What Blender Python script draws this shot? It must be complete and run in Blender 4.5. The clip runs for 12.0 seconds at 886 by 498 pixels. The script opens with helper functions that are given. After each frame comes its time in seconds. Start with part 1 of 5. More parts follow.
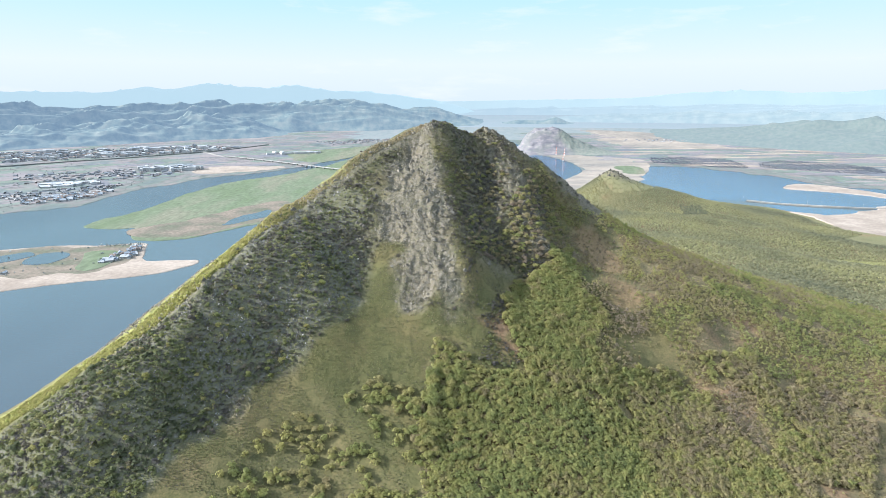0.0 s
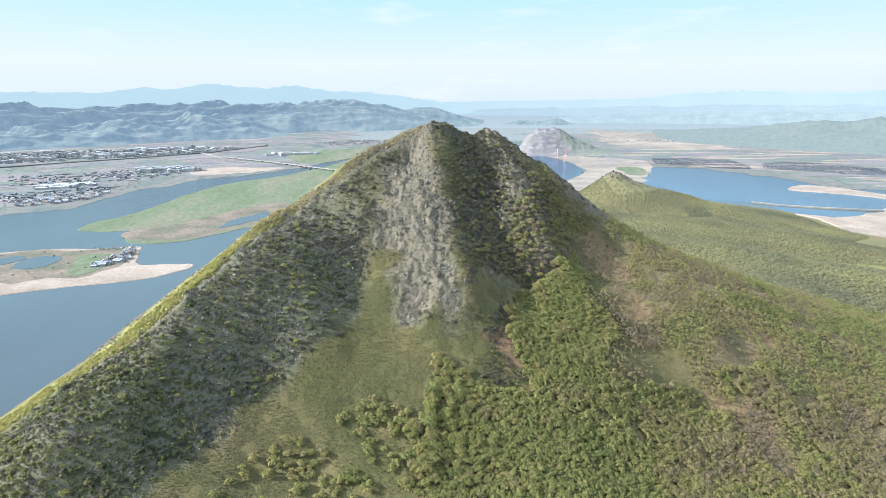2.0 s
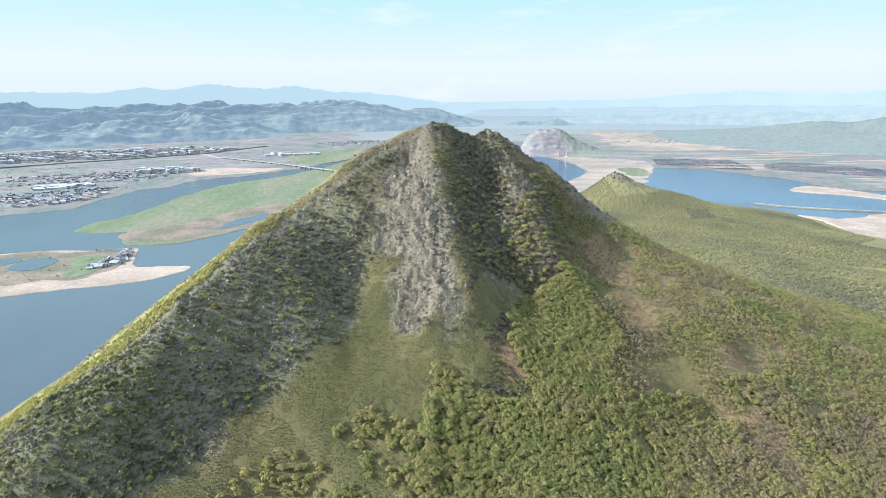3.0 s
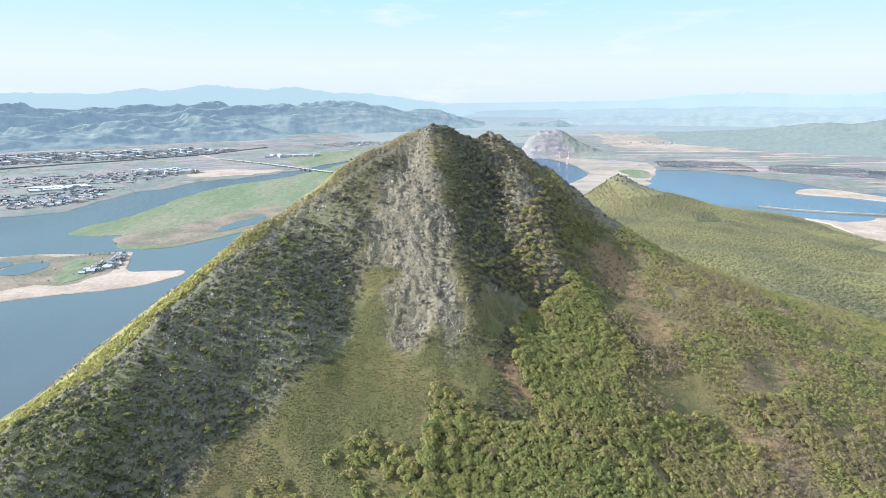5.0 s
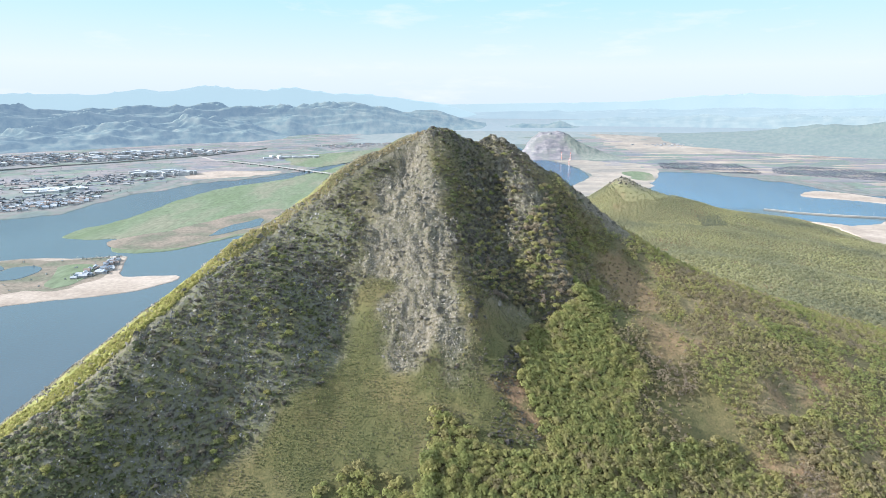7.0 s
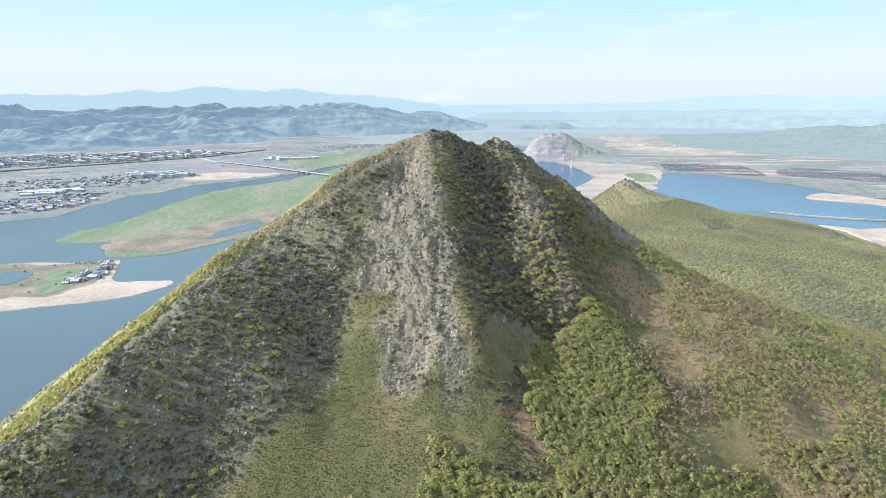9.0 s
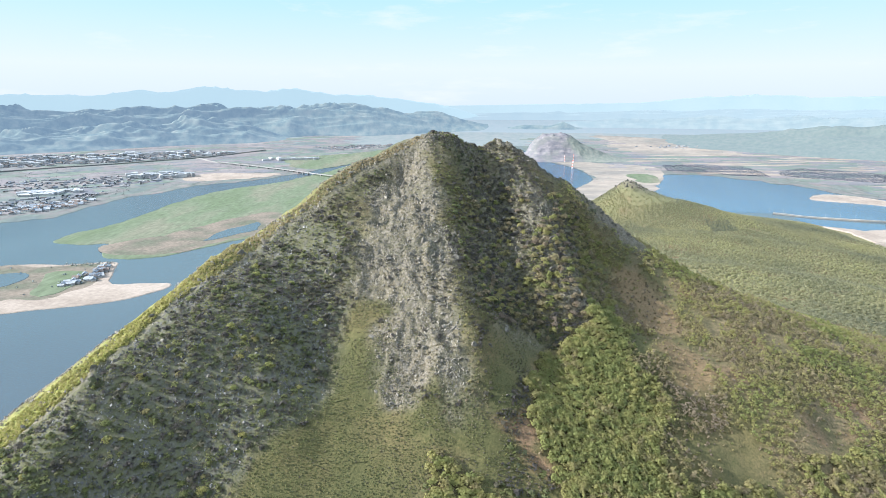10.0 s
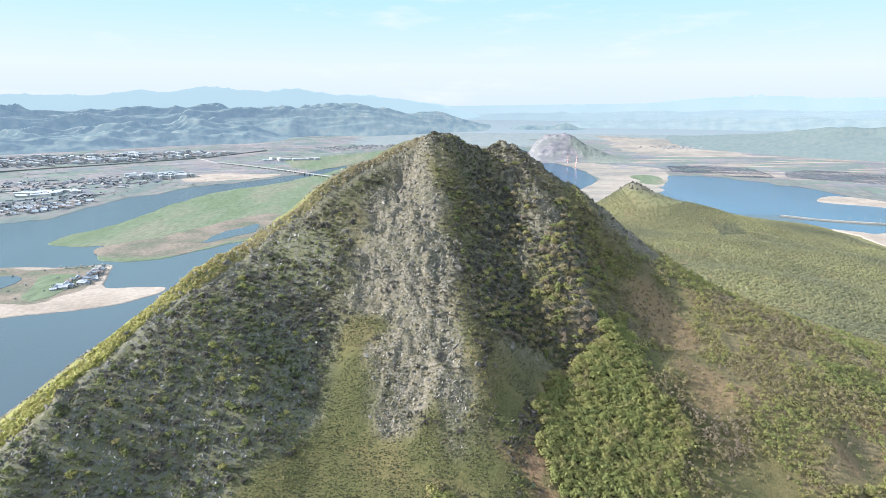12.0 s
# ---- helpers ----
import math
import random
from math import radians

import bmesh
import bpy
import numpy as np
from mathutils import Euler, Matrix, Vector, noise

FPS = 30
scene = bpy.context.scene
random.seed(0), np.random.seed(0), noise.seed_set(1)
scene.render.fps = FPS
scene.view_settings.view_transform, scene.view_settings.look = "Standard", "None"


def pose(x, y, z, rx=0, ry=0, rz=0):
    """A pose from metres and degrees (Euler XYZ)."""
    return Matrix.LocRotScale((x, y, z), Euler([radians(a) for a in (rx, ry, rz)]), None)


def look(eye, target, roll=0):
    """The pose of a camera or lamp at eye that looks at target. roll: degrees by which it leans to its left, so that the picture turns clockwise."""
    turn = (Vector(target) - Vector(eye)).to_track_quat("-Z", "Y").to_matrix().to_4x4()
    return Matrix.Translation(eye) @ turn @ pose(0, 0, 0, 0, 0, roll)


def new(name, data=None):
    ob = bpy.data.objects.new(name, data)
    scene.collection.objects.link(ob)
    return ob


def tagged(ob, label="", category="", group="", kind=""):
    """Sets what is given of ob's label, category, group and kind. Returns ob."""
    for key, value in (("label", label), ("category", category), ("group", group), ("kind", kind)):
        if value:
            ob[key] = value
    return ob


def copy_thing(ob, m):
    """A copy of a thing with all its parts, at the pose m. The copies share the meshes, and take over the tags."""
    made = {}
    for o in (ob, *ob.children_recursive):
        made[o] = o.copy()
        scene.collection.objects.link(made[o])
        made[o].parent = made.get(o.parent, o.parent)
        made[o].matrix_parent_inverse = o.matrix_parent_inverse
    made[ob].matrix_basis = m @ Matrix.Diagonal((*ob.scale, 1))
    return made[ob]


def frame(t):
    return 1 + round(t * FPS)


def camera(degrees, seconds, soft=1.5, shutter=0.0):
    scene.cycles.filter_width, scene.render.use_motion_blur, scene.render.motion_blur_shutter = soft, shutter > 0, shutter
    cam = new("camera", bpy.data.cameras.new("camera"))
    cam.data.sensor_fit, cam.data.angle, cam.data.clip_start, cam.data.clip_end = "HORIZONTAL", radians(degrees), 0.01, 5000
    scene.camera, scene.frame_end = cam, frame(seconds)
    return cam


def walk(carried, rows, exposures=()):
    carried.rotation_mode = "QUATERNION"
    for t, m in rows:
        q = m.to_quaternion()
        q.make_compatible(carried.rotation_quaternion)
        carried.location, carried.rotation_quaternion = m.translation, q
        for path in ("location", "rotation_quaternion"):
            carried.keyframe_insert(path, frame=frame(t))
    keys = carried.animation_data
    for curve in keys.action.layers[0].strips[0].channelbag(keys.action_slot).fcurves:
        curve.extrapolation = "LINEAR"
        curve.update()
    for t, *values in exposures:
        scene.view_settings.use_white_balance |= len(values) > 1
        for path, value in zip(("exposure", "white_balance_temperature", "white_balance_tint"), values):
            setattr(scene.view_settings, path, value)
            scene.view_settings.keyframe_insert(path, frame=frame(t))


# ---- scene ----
# The drone's way: seconds, place in metres, heading, pitch and lean in degrees.
PATH = [
    (0, 0.00, 0.00, 341.68, -0.000, -13.362, -0.006),
    (1, 0.43, 15.94, 341.38, 0.019, -13.346, -0.027),
    (2, 0.72, 31.54, 341.16, 0.043, -13.316, -0.022),
    (3, 0.92, 46.99, 341.06, 0.068, -13.277, -0.002),
    (4, 1.05, 62.42, 341.08, 0.094, -13.231, 0.025),
    (5, 1.16, 77.93, 341.23, 0.121, -13.184, 0.053),
    (6, 1.27, 93.58, 341.49, 0.149, -13.138, 0.076),
    (7, 1.39, 109.39, 341.82, 0.181, -13.095, 0.093),
    (8, 1.54, 125.32, 342.16, 0.219, -13.057, 0.105),
    (9, 1.71, 141.30, 342.45, 0.266, -13.026, 0.115),
    (10, 1.90, 157.21, 342.61, 0.327, -13.002, 0.128),
    (11, 2.10, 172.91, 342.53, 0.406, -12.985, 0.152),
    (12, 2.29, 188.20, 342.10, 0.511, -12.975, 0.197),
]


def drone_pose(x, y, z, yaw, pitch, lean):
    a, b = radians(yaw), radians(pitch)
    ahead = Vector((-math.sin(a) * math.cos(b), math.cos(a) * math.cos(b), math.sin(b)))
    return look((x, y, z), Vector((x, y, z)) + 1000 * ahead, lean)


cam = camera(70.96, 12.0, soft=0.65)
walk(cam, [(t, drone_pose(*row)) for t, *row in PATH], [(0, 1.50, 6110, 13), (12, 1.50, 6110, 13)])

# ---- sky and sun ---------------------------------------------------------
SUN_TO = Vector((-0.87, -0.16, 0.47)).normalized()
SUN_HEIGHT = math.asin(SUN_TO.z)
SUN_TURN = math.atan2(SUN_TO.x, SUN_TO.y)


def make_world():
    world = bpy.data.worlds.new("spring_sky")
    scene.world = world
    world.use_nodes = True
    n, l = world.node_tree.nodes, world.node_tree.links
    n.clear()
    out, bg = n.new("ShaderNodeOutputWorld"), n.new("ShaderNodeBackground")
    sky = n.new("ShaderNodeTexSky")
    sky.sky_type, sky.sun_disc = "NISHITA", False
    sky.sun_elevation, sky.sun_rotation = SUN_HEIGHT, SUN_TURN
    sky.altitude, sky.air_density, sky.dust_density, sky.ozone_density = 300, 1.0, 2.2, 1.0
    coord, sep = n.new("ShaderNodeTexCoord"), n.new("ShaderNodeSeparateXYZ")
    l.new(coord.outputs["Generated"], sep.inputs[0])
    # Thin milky cloud, thickest low down.
    veil = n.new("ShaderNodeValToRGB")
    veil.color_ramp.elements[0].position, veil.color_ramp.elements[0].color = 0.0, (0.97, 0.97, 0.97, 1)
    veil.color_ramp.elements[1].position, veil.color_ramp.elements[1].color = 0.60, (0.92, 0.92, 0.92, 1)
    e = veil.color_ramp.elements.new(0.10)
    e.color = (0.92, 0.92, 0.92, 1)
    e = veil.color_ramp.elements.new(0.24)
    e.color = (0.88, 0.88, 0.88, 1)
    l.new(sep.outputs["Z"], veil.inputs[0])
    # Wisps, drawn out sideways.
    stretch = n.new("ShaderNodeMapping")
    stretch.inputs["Scale"].default_value = (3.0, 3.0, 16.0)
    l.new(coord.outputs["Generated"], stretch.inputs["Vector"])
    wisp = n.new("ShaderNodeTexNoise")
    wisp.inputs["Scale"].default_value, wisp.inputs["Detail"].default_value = 1.6, 7
    wisp.inputs["Roughness"].default_value = 0.62
    l.new(stretch.outputs[0], wisp.inputs["Vector"])
    wisps = n.new("ShaderNodeMapRange")
    wisps.inputs["From Min"].default_value, wisps.inputs["From Max"].default_value = 0.56, 0.78
    wisps.inputs["To Max"].default_value = 0.8
    l.new(wisp.outputs["Fac"], wisps.inputs["Value"])
    mix = n.new("ShaderNodeMix")
    mix.data_type = "RGBA"
    low = n.new("ShaderNodeValToRGB")
    low.color_ramp.elements[0].position, low.color_ramp.elements[0].color = 0.0, (5.7, 6.5, 6.8, 1)
    low.color_ramp.elements[1].position, low.color_ramp.elements[1].color = 0.17, (3.9, 6.6, 7.2, 1)
    e = low.color_ramp.elements.new(0.055)
    e.color = (6.3, 7.0, 7.2, 1)
    e = low.color_ramp.elements.new(0.5)
    e.color = (12.0, 13.6, 14.6, 1)
    l.new(sep.outputs["Z"], low.inputs[0])
    l.new(veil.outputs[0], mix.inputs["Factor"])
    l.new(sky.outputs[0], mix.inputs["A"]), l.new(low.outputs[0], mix.inputs["B"])
    cloud = n.new("ShaderNodeMix")
    cloud.data_type = "RGBA"
    l.new(wisps.outputs[0], cloud.inputs["Factor"]), l.new(mix.outputs["Result"], cloud.inputs["A"])
    cloud.inputs["B"].default_value = (6.9, 7.2, 7.3, 1)
    l.new(cloud.outputs["Result"], bg.inputs["Color"])
    bg.inputs["Strength"].default_value = 0.05
    l.new(bg.outputs[0], out.inputs[0])


make_world()
sun = new("sun", bpy.data.lights.new("sun", "SUN"))
sun.data.energy, sun.data.angle, sun.data.color = 5.0, radians(0.6), (1.0, 0.93, 0.80)
sun.matrix_world = look(SUN_TO * 900, (0, 0, 0))

# ---- materials -----------------------------------------------------------
def ramp_node(nodes, stops):
    r = nodes.new("ShaderNodeValToRGB")
    while len(r.color_ramp.elements) < len(stops):
        r.color_ramp.elements.new(0.5)
    for e, (p, c) in zip(r.color_ramp.elements, stops):
        e.position, e.color = p, (*c, 1)
    return r


def ramp_of(nodes, links, value, stops):
    r = ramp_node(nodes, stops)
    links.new(value, r.inputs[0])
    return r.outputs[0]


def noise_node(nodes, links, coord, size, detail=5, rough=0.55, stretch=None):
    t = nodes.new("ShaderNodeTexNoise")
    t.inputs["Scale"].default_value = 1.0 / size
    t.inputs["Detail"].default_value, t.inputs["Roughness"].default_value = detail, rough
    if stretch:
        m = nodes.new("ShaderNodeMapping")
        m.inputs["Scale"].default_value = stretch
        links.new(coord, m.inputs["Vector"])
        coord = m.outputs[0]
    links.new(coord, t.inputs["Vector"])
    return t.outputs["Fac"]


def mixed(nodes, links, fac, a, b, blend="MIX"):
    m = nodes.new("ShaderNodeMix")
    m.data_type, m.blend_type = "RGBA", blend
    for value, socket in ((fac, m.inputs["Factor"]), (a, m.inputs["A"]), (b, m.inputs["B"])):
        if isinstance(value, (int, float)):
            socket.default_value = value
        elif isinstance(value, tuple):
            socket.default_value = (*value, 1)
        else:
            links.new(value, socket)
    return m.outputs["Result"]


def start_material(name, rough=0.9):
    m = bpy.data.materials.new(name)
    m.use_nodes = True
    n, l = m.node_tree.nodes, m.node_tree.links
    bsdf = n["Principled BSDF"]
    bsdf.inputs["Roughness"].default_value = rough
    bsdf.inputs["Specular IOR Level"].default_value = 0.2
    coord = n.new("ShaderNodeTexCoord").outputs["Object"]
    return m, n, l, bsdf, coord


def bumped(n, l, bsdf, height, strength, distance):
    b = n.new("ShaderNodeBump")
    b.inputs["Strength"].default_value, b.inputs["Distance"].default_value = strength, distance
    l.new(height, b.inputs["Height"])
    l.new(b.outputs[0], bsdf.inputs["Normal"])


def two_scale(name, stops, big, small, rough=0.9, bump=0.4, depth=0.3, contrast=0.5, stretch=None):
    """A surface whose colour wanders along stops at a big scale and is broken up at a small one."""
    m, n, l, bsdf, coord = start_material(name, rough)
    a, b = noise_node(n, l, coord, big, 4, 0.55, stretch), noise_node(n, l, coord, small, 6, 0.65, stretch)
    r = ramp_node(n, stops)
    wide = n.new("ShaderNodeMapRange")
    wide.inputs["From Min"].default_value, wide.inputs["From Max"].default_value = 0.28, 0.72
    l.new(a, wide.inputs["Value"])
    l.new(wide.outputs[0], r.inputs[0])
    grain = ramp_node(n, [(0.3, (1 - contrast,) * 3), (0.7, (1 + 0.6 * contrast,) * 3)])
    l.new(b, grain.inputs[0])
    l.new(mixed(n, l, 1.0, r.outputs[0], grain.outputs[0], "MULTIPLY"), bsdf.inputs["Base Color"])
    if bump:
        bumped(n, l, bsdf, b, bump, depth)
    return m


def hill_material():
    """Turf, broken rock, dry leaf litter and bare earth, by the cover of the ground."""
    m, n, l, bsdf, coord = start_material("hillside", 0.95)
    att = n.new("ShaderNodeAttribute")
    att.attribute_name = "cover"
    sep = n.new("ShaderNodeSeparateColor")
    l.new(att.outputs["Color"], sep.inputs[0])
    big, mid, fine = noise_node(n, l, coord, 38, 4), noise_node(n, l, coord, 3.6, 6, 0.68, (1.2, 1, 0.6)), noise_node(n, l, coord, 1.3, 5, 0.7)
    turf = ramp_node(n, [(0.36, (0.058, 0.062, 0.028)), (0.5, (0.073, 0.073, 0.033)), (0.64, (0.093, 0.083, 0.041))])
    l.new(big, turf.inputs[0])
    tuft = ramp_node(n, [(0.30, (0.45, 0.55, 0.35)), (0.5, (1, 1, 1)), (0.72, (1.55, 1.4, 1.25))])
    l.new(fine, tuft.inputs[0])
    turf_c = mixed(n, l, 1.0, turf.outputs[0], tuft.outputs[0], "MULTIPLY")
    litter = ramp_node(n, [(0.34, (0.095, 0.085, 0.050)), (0.52, (0.135, 0.112, 0.068)), (0.68, (0.175, 0.132, 0.088))])
    l.new(mid, litter.inputs[0])
    litter_c = mixed(n, l, 1.0, litter.outputs[0], tuft.outputs[0], "MULTIPLY")
    stone = ramp_node(n, [(0.28, (0.07, 0.065, 0.056)), (0.45, (0.125, 0.117, 0.10)), (0.6, (0.19, 0.178, 0.155)), (0.75, (0.29, 0.275, 0.245))])
    cracks = n.new("ShaderNodeTexVoronoi")
    cracks.feature, cracks.inputs["Scale"].default_value = "DISTANCE_TO_EDGE", 0.42
    squash = n.new("ShaderNodeMapping")
    squash.inputs["Scale"].default_value = (1.3, 1.0, 0.55)
    l.new(coord, squash.inputs["Vector"]), l.new(squash.outputs[0], cracks.inputs["Vector"])
    l.new(fine, stone.inputs[0])
    crack = ramp_node(n, [(0.0, (0.35, 0.34, 0.30)), (0.10, (1, 1, 1))])
    l.new(cracks.outputs["Distance"], crack.inputs[0])
    stone_c = mixed(n, l, 1.0, stone.outputs[0], crack.outputs[0], "MULTIPLY")
    lichen = ramp_node(n, [(0.42, (0, 0, 0)), (0.58, (0.85, 0.85, 0.85))])
    l.new(mid, lichen.inputs[0])
    heath = mixed(n, l, 1.0, ramp_of(n, l, big, [(0.4, (0.078, 0.078, 0.052)), (0.6, (0.105, 0.094, 0.068))]), tuft.outputs[0], "MULTIPLY")
    stone_c = mixed(n, l, lichen.outputs[0], stone_c, heath)
    earth = ramp_node(n, [(0.35, (0.13, 0.085, 0.055)), (0.65, (0.175, 0.12, 0.08))])
    l.new(mid, earth.inputs[0])
    earth_c = mixed(n, l, 1.0, earth.outputs[0], tuft.outputs[0], "MULTIPLY")
    under = ramp_node(n, [(0.35, (0.10, 0.106, 0.055)), (0.65, (0.138, 0.14, 0.075))])
    l.new(mid, under.inputs[0])
    fresh = n.new("ShaderNodeAttribute")
    fresh.attribute_name = "fresh"
    c = mixed(n, l, sep.outputs[1], turf_c, litter_c)
    dark = n.new("ShaderNodeAttribute")
    dark.attribute_name = "slate"
    slate_c = ramp_of(n, l, fine, [(0.32, (0.048, 0.049, 0.050)), (0.5, (0.092, 0.093, 0.092)), (0.64, (0.145, 0.145, 0.142)), (0.76, (0.235, 0.233, 0.226))])
    slate_c = mixed(n, l, ramp_of(n, l, mid, [(0.40, (0.2, 0.2, 0.2)), (0.56, (0.9, 0.9, 0.9))]), slate_c, (0.086, 0.092, 0.050))
    lush = n.new("ShaderNodeAttribute")
    lush.attribute_name = "meadow"
    c = mixed(n, l, fresh.outputs["Fac"], c, under.outputs[0])
    c = mixed(n, l, sep.outputs[2], c, earth_c)
    c = mixed(n, l, sep.outputs[0], c, stone_c)
    c = mixed(n, l, dark.outputs["Fac"], c, slate_c)
    c = mixed(n, l, lush.outputs["Fac"], c, mixed(n, l, 1.0, ramp_of(n, l, mid, [(0.35, (0.135, 0.150, 0.050)), (0.65, (0.178, 0.180, 0.072))]), tuft.outputs[0], "MULTIPLY"))
    l.new(c, bsdf.inputs["Base Color"])
    bumped(n, l, bsdf, fine, 0.75, 0.6)
    return m


def leaf_material(name="leaves", stops=None):
    """Leaves and twigs: tint runs from deep green over fresh and yellow green to olive and bare grey-brown twigs."""
    m, n, l, bsdf, coord = start_material(name, 0.75)
    att, info, geo = n.new("ShaderNodeAttribute"), n.new("ShaderNodeObjectInfo"), n.new("ShaderNodeNewGeometry")
    att.attribute_name = "tint"
    r = ramp_node(n, stops or [(0.0, (0.078, 0.092, 0.054)), (0.18, (0.155, 0.185, 0.086)), (0.40, (0.245, 0.272, 0.112)), (0.56, (0.290, 0.286, 0.124)),
                      (0.70, (0.275, 0.250, 0.142)), (0.85, (0.262, 0.225, 0.160)), (1.0, (0.235, 0.20, 0.168))])
    jitter = n.new("ShaderNodeMath")
    jitter.operation = "MULTIPLY_ADD"
    l.new(info.outputs["Random"], jitter.inputs[0])
    jitter.inputs[1].default_value = 0.16
    l.new(att.outputs["Fac"], jitter.inputs[2])
    l.new(jitter.outputs[0], r.inputs[0])
    each = ramp_node(n, [(0.0, (0.84, 0.85, 0.85)), (1.0, (1.16, 1.15, 1.12))])
    l.new(geo.outputs["Random Per Island"], each.inputs[0])
    c = mixed(n, l, 1.0, r.outputs[0], each.outputs[0], "MULTIPLY")
    l.new(c, bsdf.inputs["Base Color"])
    thin = n.new("ShaderNodeBsdfTranslucent")
    l.new(c, thin.inputs["Color"])
    mix = n.new("ShaderNodeMixShader")
    mix.inputs[0].default_value = 0.64
    l.new(bsdf.outputs[0], mix.inputs[1]), l.new(thin.outputs[0], mix.inputs[2])
    l.new(mix.outputs[0], n["Material Output"].inputs["Surface"])
    return m


def scree_material(name, stops):
    """Broken stones, each a little lighter or darker."""
    m, n, l, bsdf, coord = start_material(name, 0.95)
    r = ramp_node(n, stops)
    l.new(n.new("ShaderNodeNewGeometry").outputs["Random Per Island"], r.inputs[0])
    grain = ramp_node(n, [(0.3, (0.7, 0.7, 0.7)), (0.7, (1.2, 1.2, 1.2))])
    l.new(noise_node(n, l, coord, 0.7, 4, 0.6), grain.inputs[0])
    l.new(mixed(n, l, 1.0, r.outputs[0], grain.outputs[0], "MULTIPLY"), bsdf.inputs["Base Color"])
    return m


def water_material(name, deep, pale, shine):
    m, n, l, bsdf, coord = start_material(name, 0.16)
    bsdf.inputs["Specular IOR Level"].default_value = shine
    a, b = noise_node(n, l, coord, 260, 4, 0.55, (1, 0.35, 1)), noise_node(n, l, coord, 4.5, 3, 0.5)
    r = ramp_node(n, [(0.35, deep), (0.65, pale)])
    l.new(a, r.inputs[0]), l.new(r.outputs[0], bsdf.inputs["Base Color"])
    bumped(n, l, bsdf, b, 0.6, 0.6)
    return m


def haze_glow_material(name, stops, size, haze_glow, glow=1.0):
    """Far ranges, a backdrop: the haze of many kilometres is put in as a glow."""
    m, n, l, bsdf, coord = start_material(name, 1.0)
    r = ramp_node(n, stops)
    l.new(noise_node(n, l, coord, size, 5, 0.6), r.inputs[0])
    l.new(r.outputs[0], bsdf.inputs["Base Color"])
    bsdf.inputs["Emission Color"].default_value = (*haze_glow, 1)
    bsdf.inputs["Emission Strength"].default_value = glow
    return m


HILL = hill_material()
STONES = scree_material("broken_stone", [(0.0, (0.10, 0.096, 0.088)), (0.5, (0.165, 0.157, 0.138)), (1.0, (0.25, 0.238, 0.212))])
SLATE = scree_material("broken_slate", [(0.0, (0.06, 0.064, 0.071)), (0.6, (0.125, 0.129, 0.135)), (1.0, (0.27, 0.272, 0.276))])
LEAVES = leaf_material()
# New leaf, with the sun shining through it put into the colour.
BACKLIT_YOUNG_LEAVES = leaf_material("backlit_young_leaves", [(0.3, (0.225, 0.26, 0.082)), (0.58, (0.305, 0.325, 0.108)), (0.72, (0.34, 0.32, 0.145)), (0.95, (0.34, 0.295, 0.195))])
SHRUB_LEAVES = leaf_material("shrub_leaves", [(0.0, (0.078, 0.095, 0.066)), (0.2, (0.110, 0.132, 0.075)), (0.40, (0.18, 0.205, 0.095)), (0.56, (0.205, 0.21, 0.11)),
                                              (0.70, (0.165, 0.160, 0.115)), (0.85, (0.112, 0.108, 0.102)), (1.0, (0.095, 0.093, 0.096))])
STRAW = leaf_material("straw", [(0.0, (0.14, 0.135, 0.085)), (0.4, (0.20, 0.185, 0.125)), (0.8, (0.27, 0.25, 0.185)), (1.0, (0.32, 0.30, 0.235))])
# Forest leaf colours carry extra blue in place of the valley's haze.
HAZED_FOREST_LEAVES = leaf_material("hazed_valley_leaves", [(0.0, (0.125, 0.142, 0.118)), (0.25, (0.195, 0.205, 0.145)), (0.5, (0.245, 0.252, 0.163)), (0.75, (0.285, 0.284, 0.172)), (1.0, (0.33, 0.335, 0.185))])
WATER = water_material("river_water", (0.017, 0.036, 0.054), (0.024, 0.046, 0.066), 0.45)
LAKE_WATER = water_material("lake_water", (0.018, 0.066, 0.130), (0.026, 0.082, 0.150), 0.22)
BARK = two_scale("bark", [(0.3, (0.09, 0.07, 0.05)), (0.7, (0.16, 0.13, 0.10))], 2, 0.2)
ROCK = two_scale("grey_rock", [(0.2, (0.09, 0.087, 0.078)), (0.5, (0.155, 0.149, 0.134)), (0.8, (0.23, 0.222, 0.20))], 9, 0.8, 0.92, 0.8, 0.4, 0.6)
SAND = two_scale("pale_sand", [(0.2, (0.20, 0.172, 0.152)), (0.5, (0.235, 0.205, 0.182)), (0.8, (0.27, 0.238, 0.214))], 90, 9, 0.95, 0, 0, 0.25)
MARSH_GRASS = two_scale("marsh_grass", [(0.2, (0.085, 0.118, 0.072)), (0.5, (0.10, 0.13, 0.088)), (0.8, (0.13, 0.138, 0.105))], 130, 12, 0.95, 0, 0, 0.35, (1, 0.3, 1))
MUDFLAT = two_scale("mud_and_reeds", [(0.2, (0.088, 0.098, 0.075)), (0.5, (0.122, 0.112, 0.095)), (0.8, (0.16, 0.138, 0.118))], 80, 9, 0.95, 0, 0, 0.35)
# Valley floor colours are paled and blued, with the haze mixed in.
HAZE_TINTED_PLAIN = two_scale("valley_floor", [(0.12, (0.082, 0.108, 0.118)), (0.35, (0.095, 0.124, 0.120)), (0.5, (0.126, 0.124, 0.132)), (0.68, (0.100, 0.125, 0.122)), (0.85, (0.150, 0.140, 0.142))],
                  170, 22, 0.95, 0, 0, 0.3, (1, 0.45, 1))
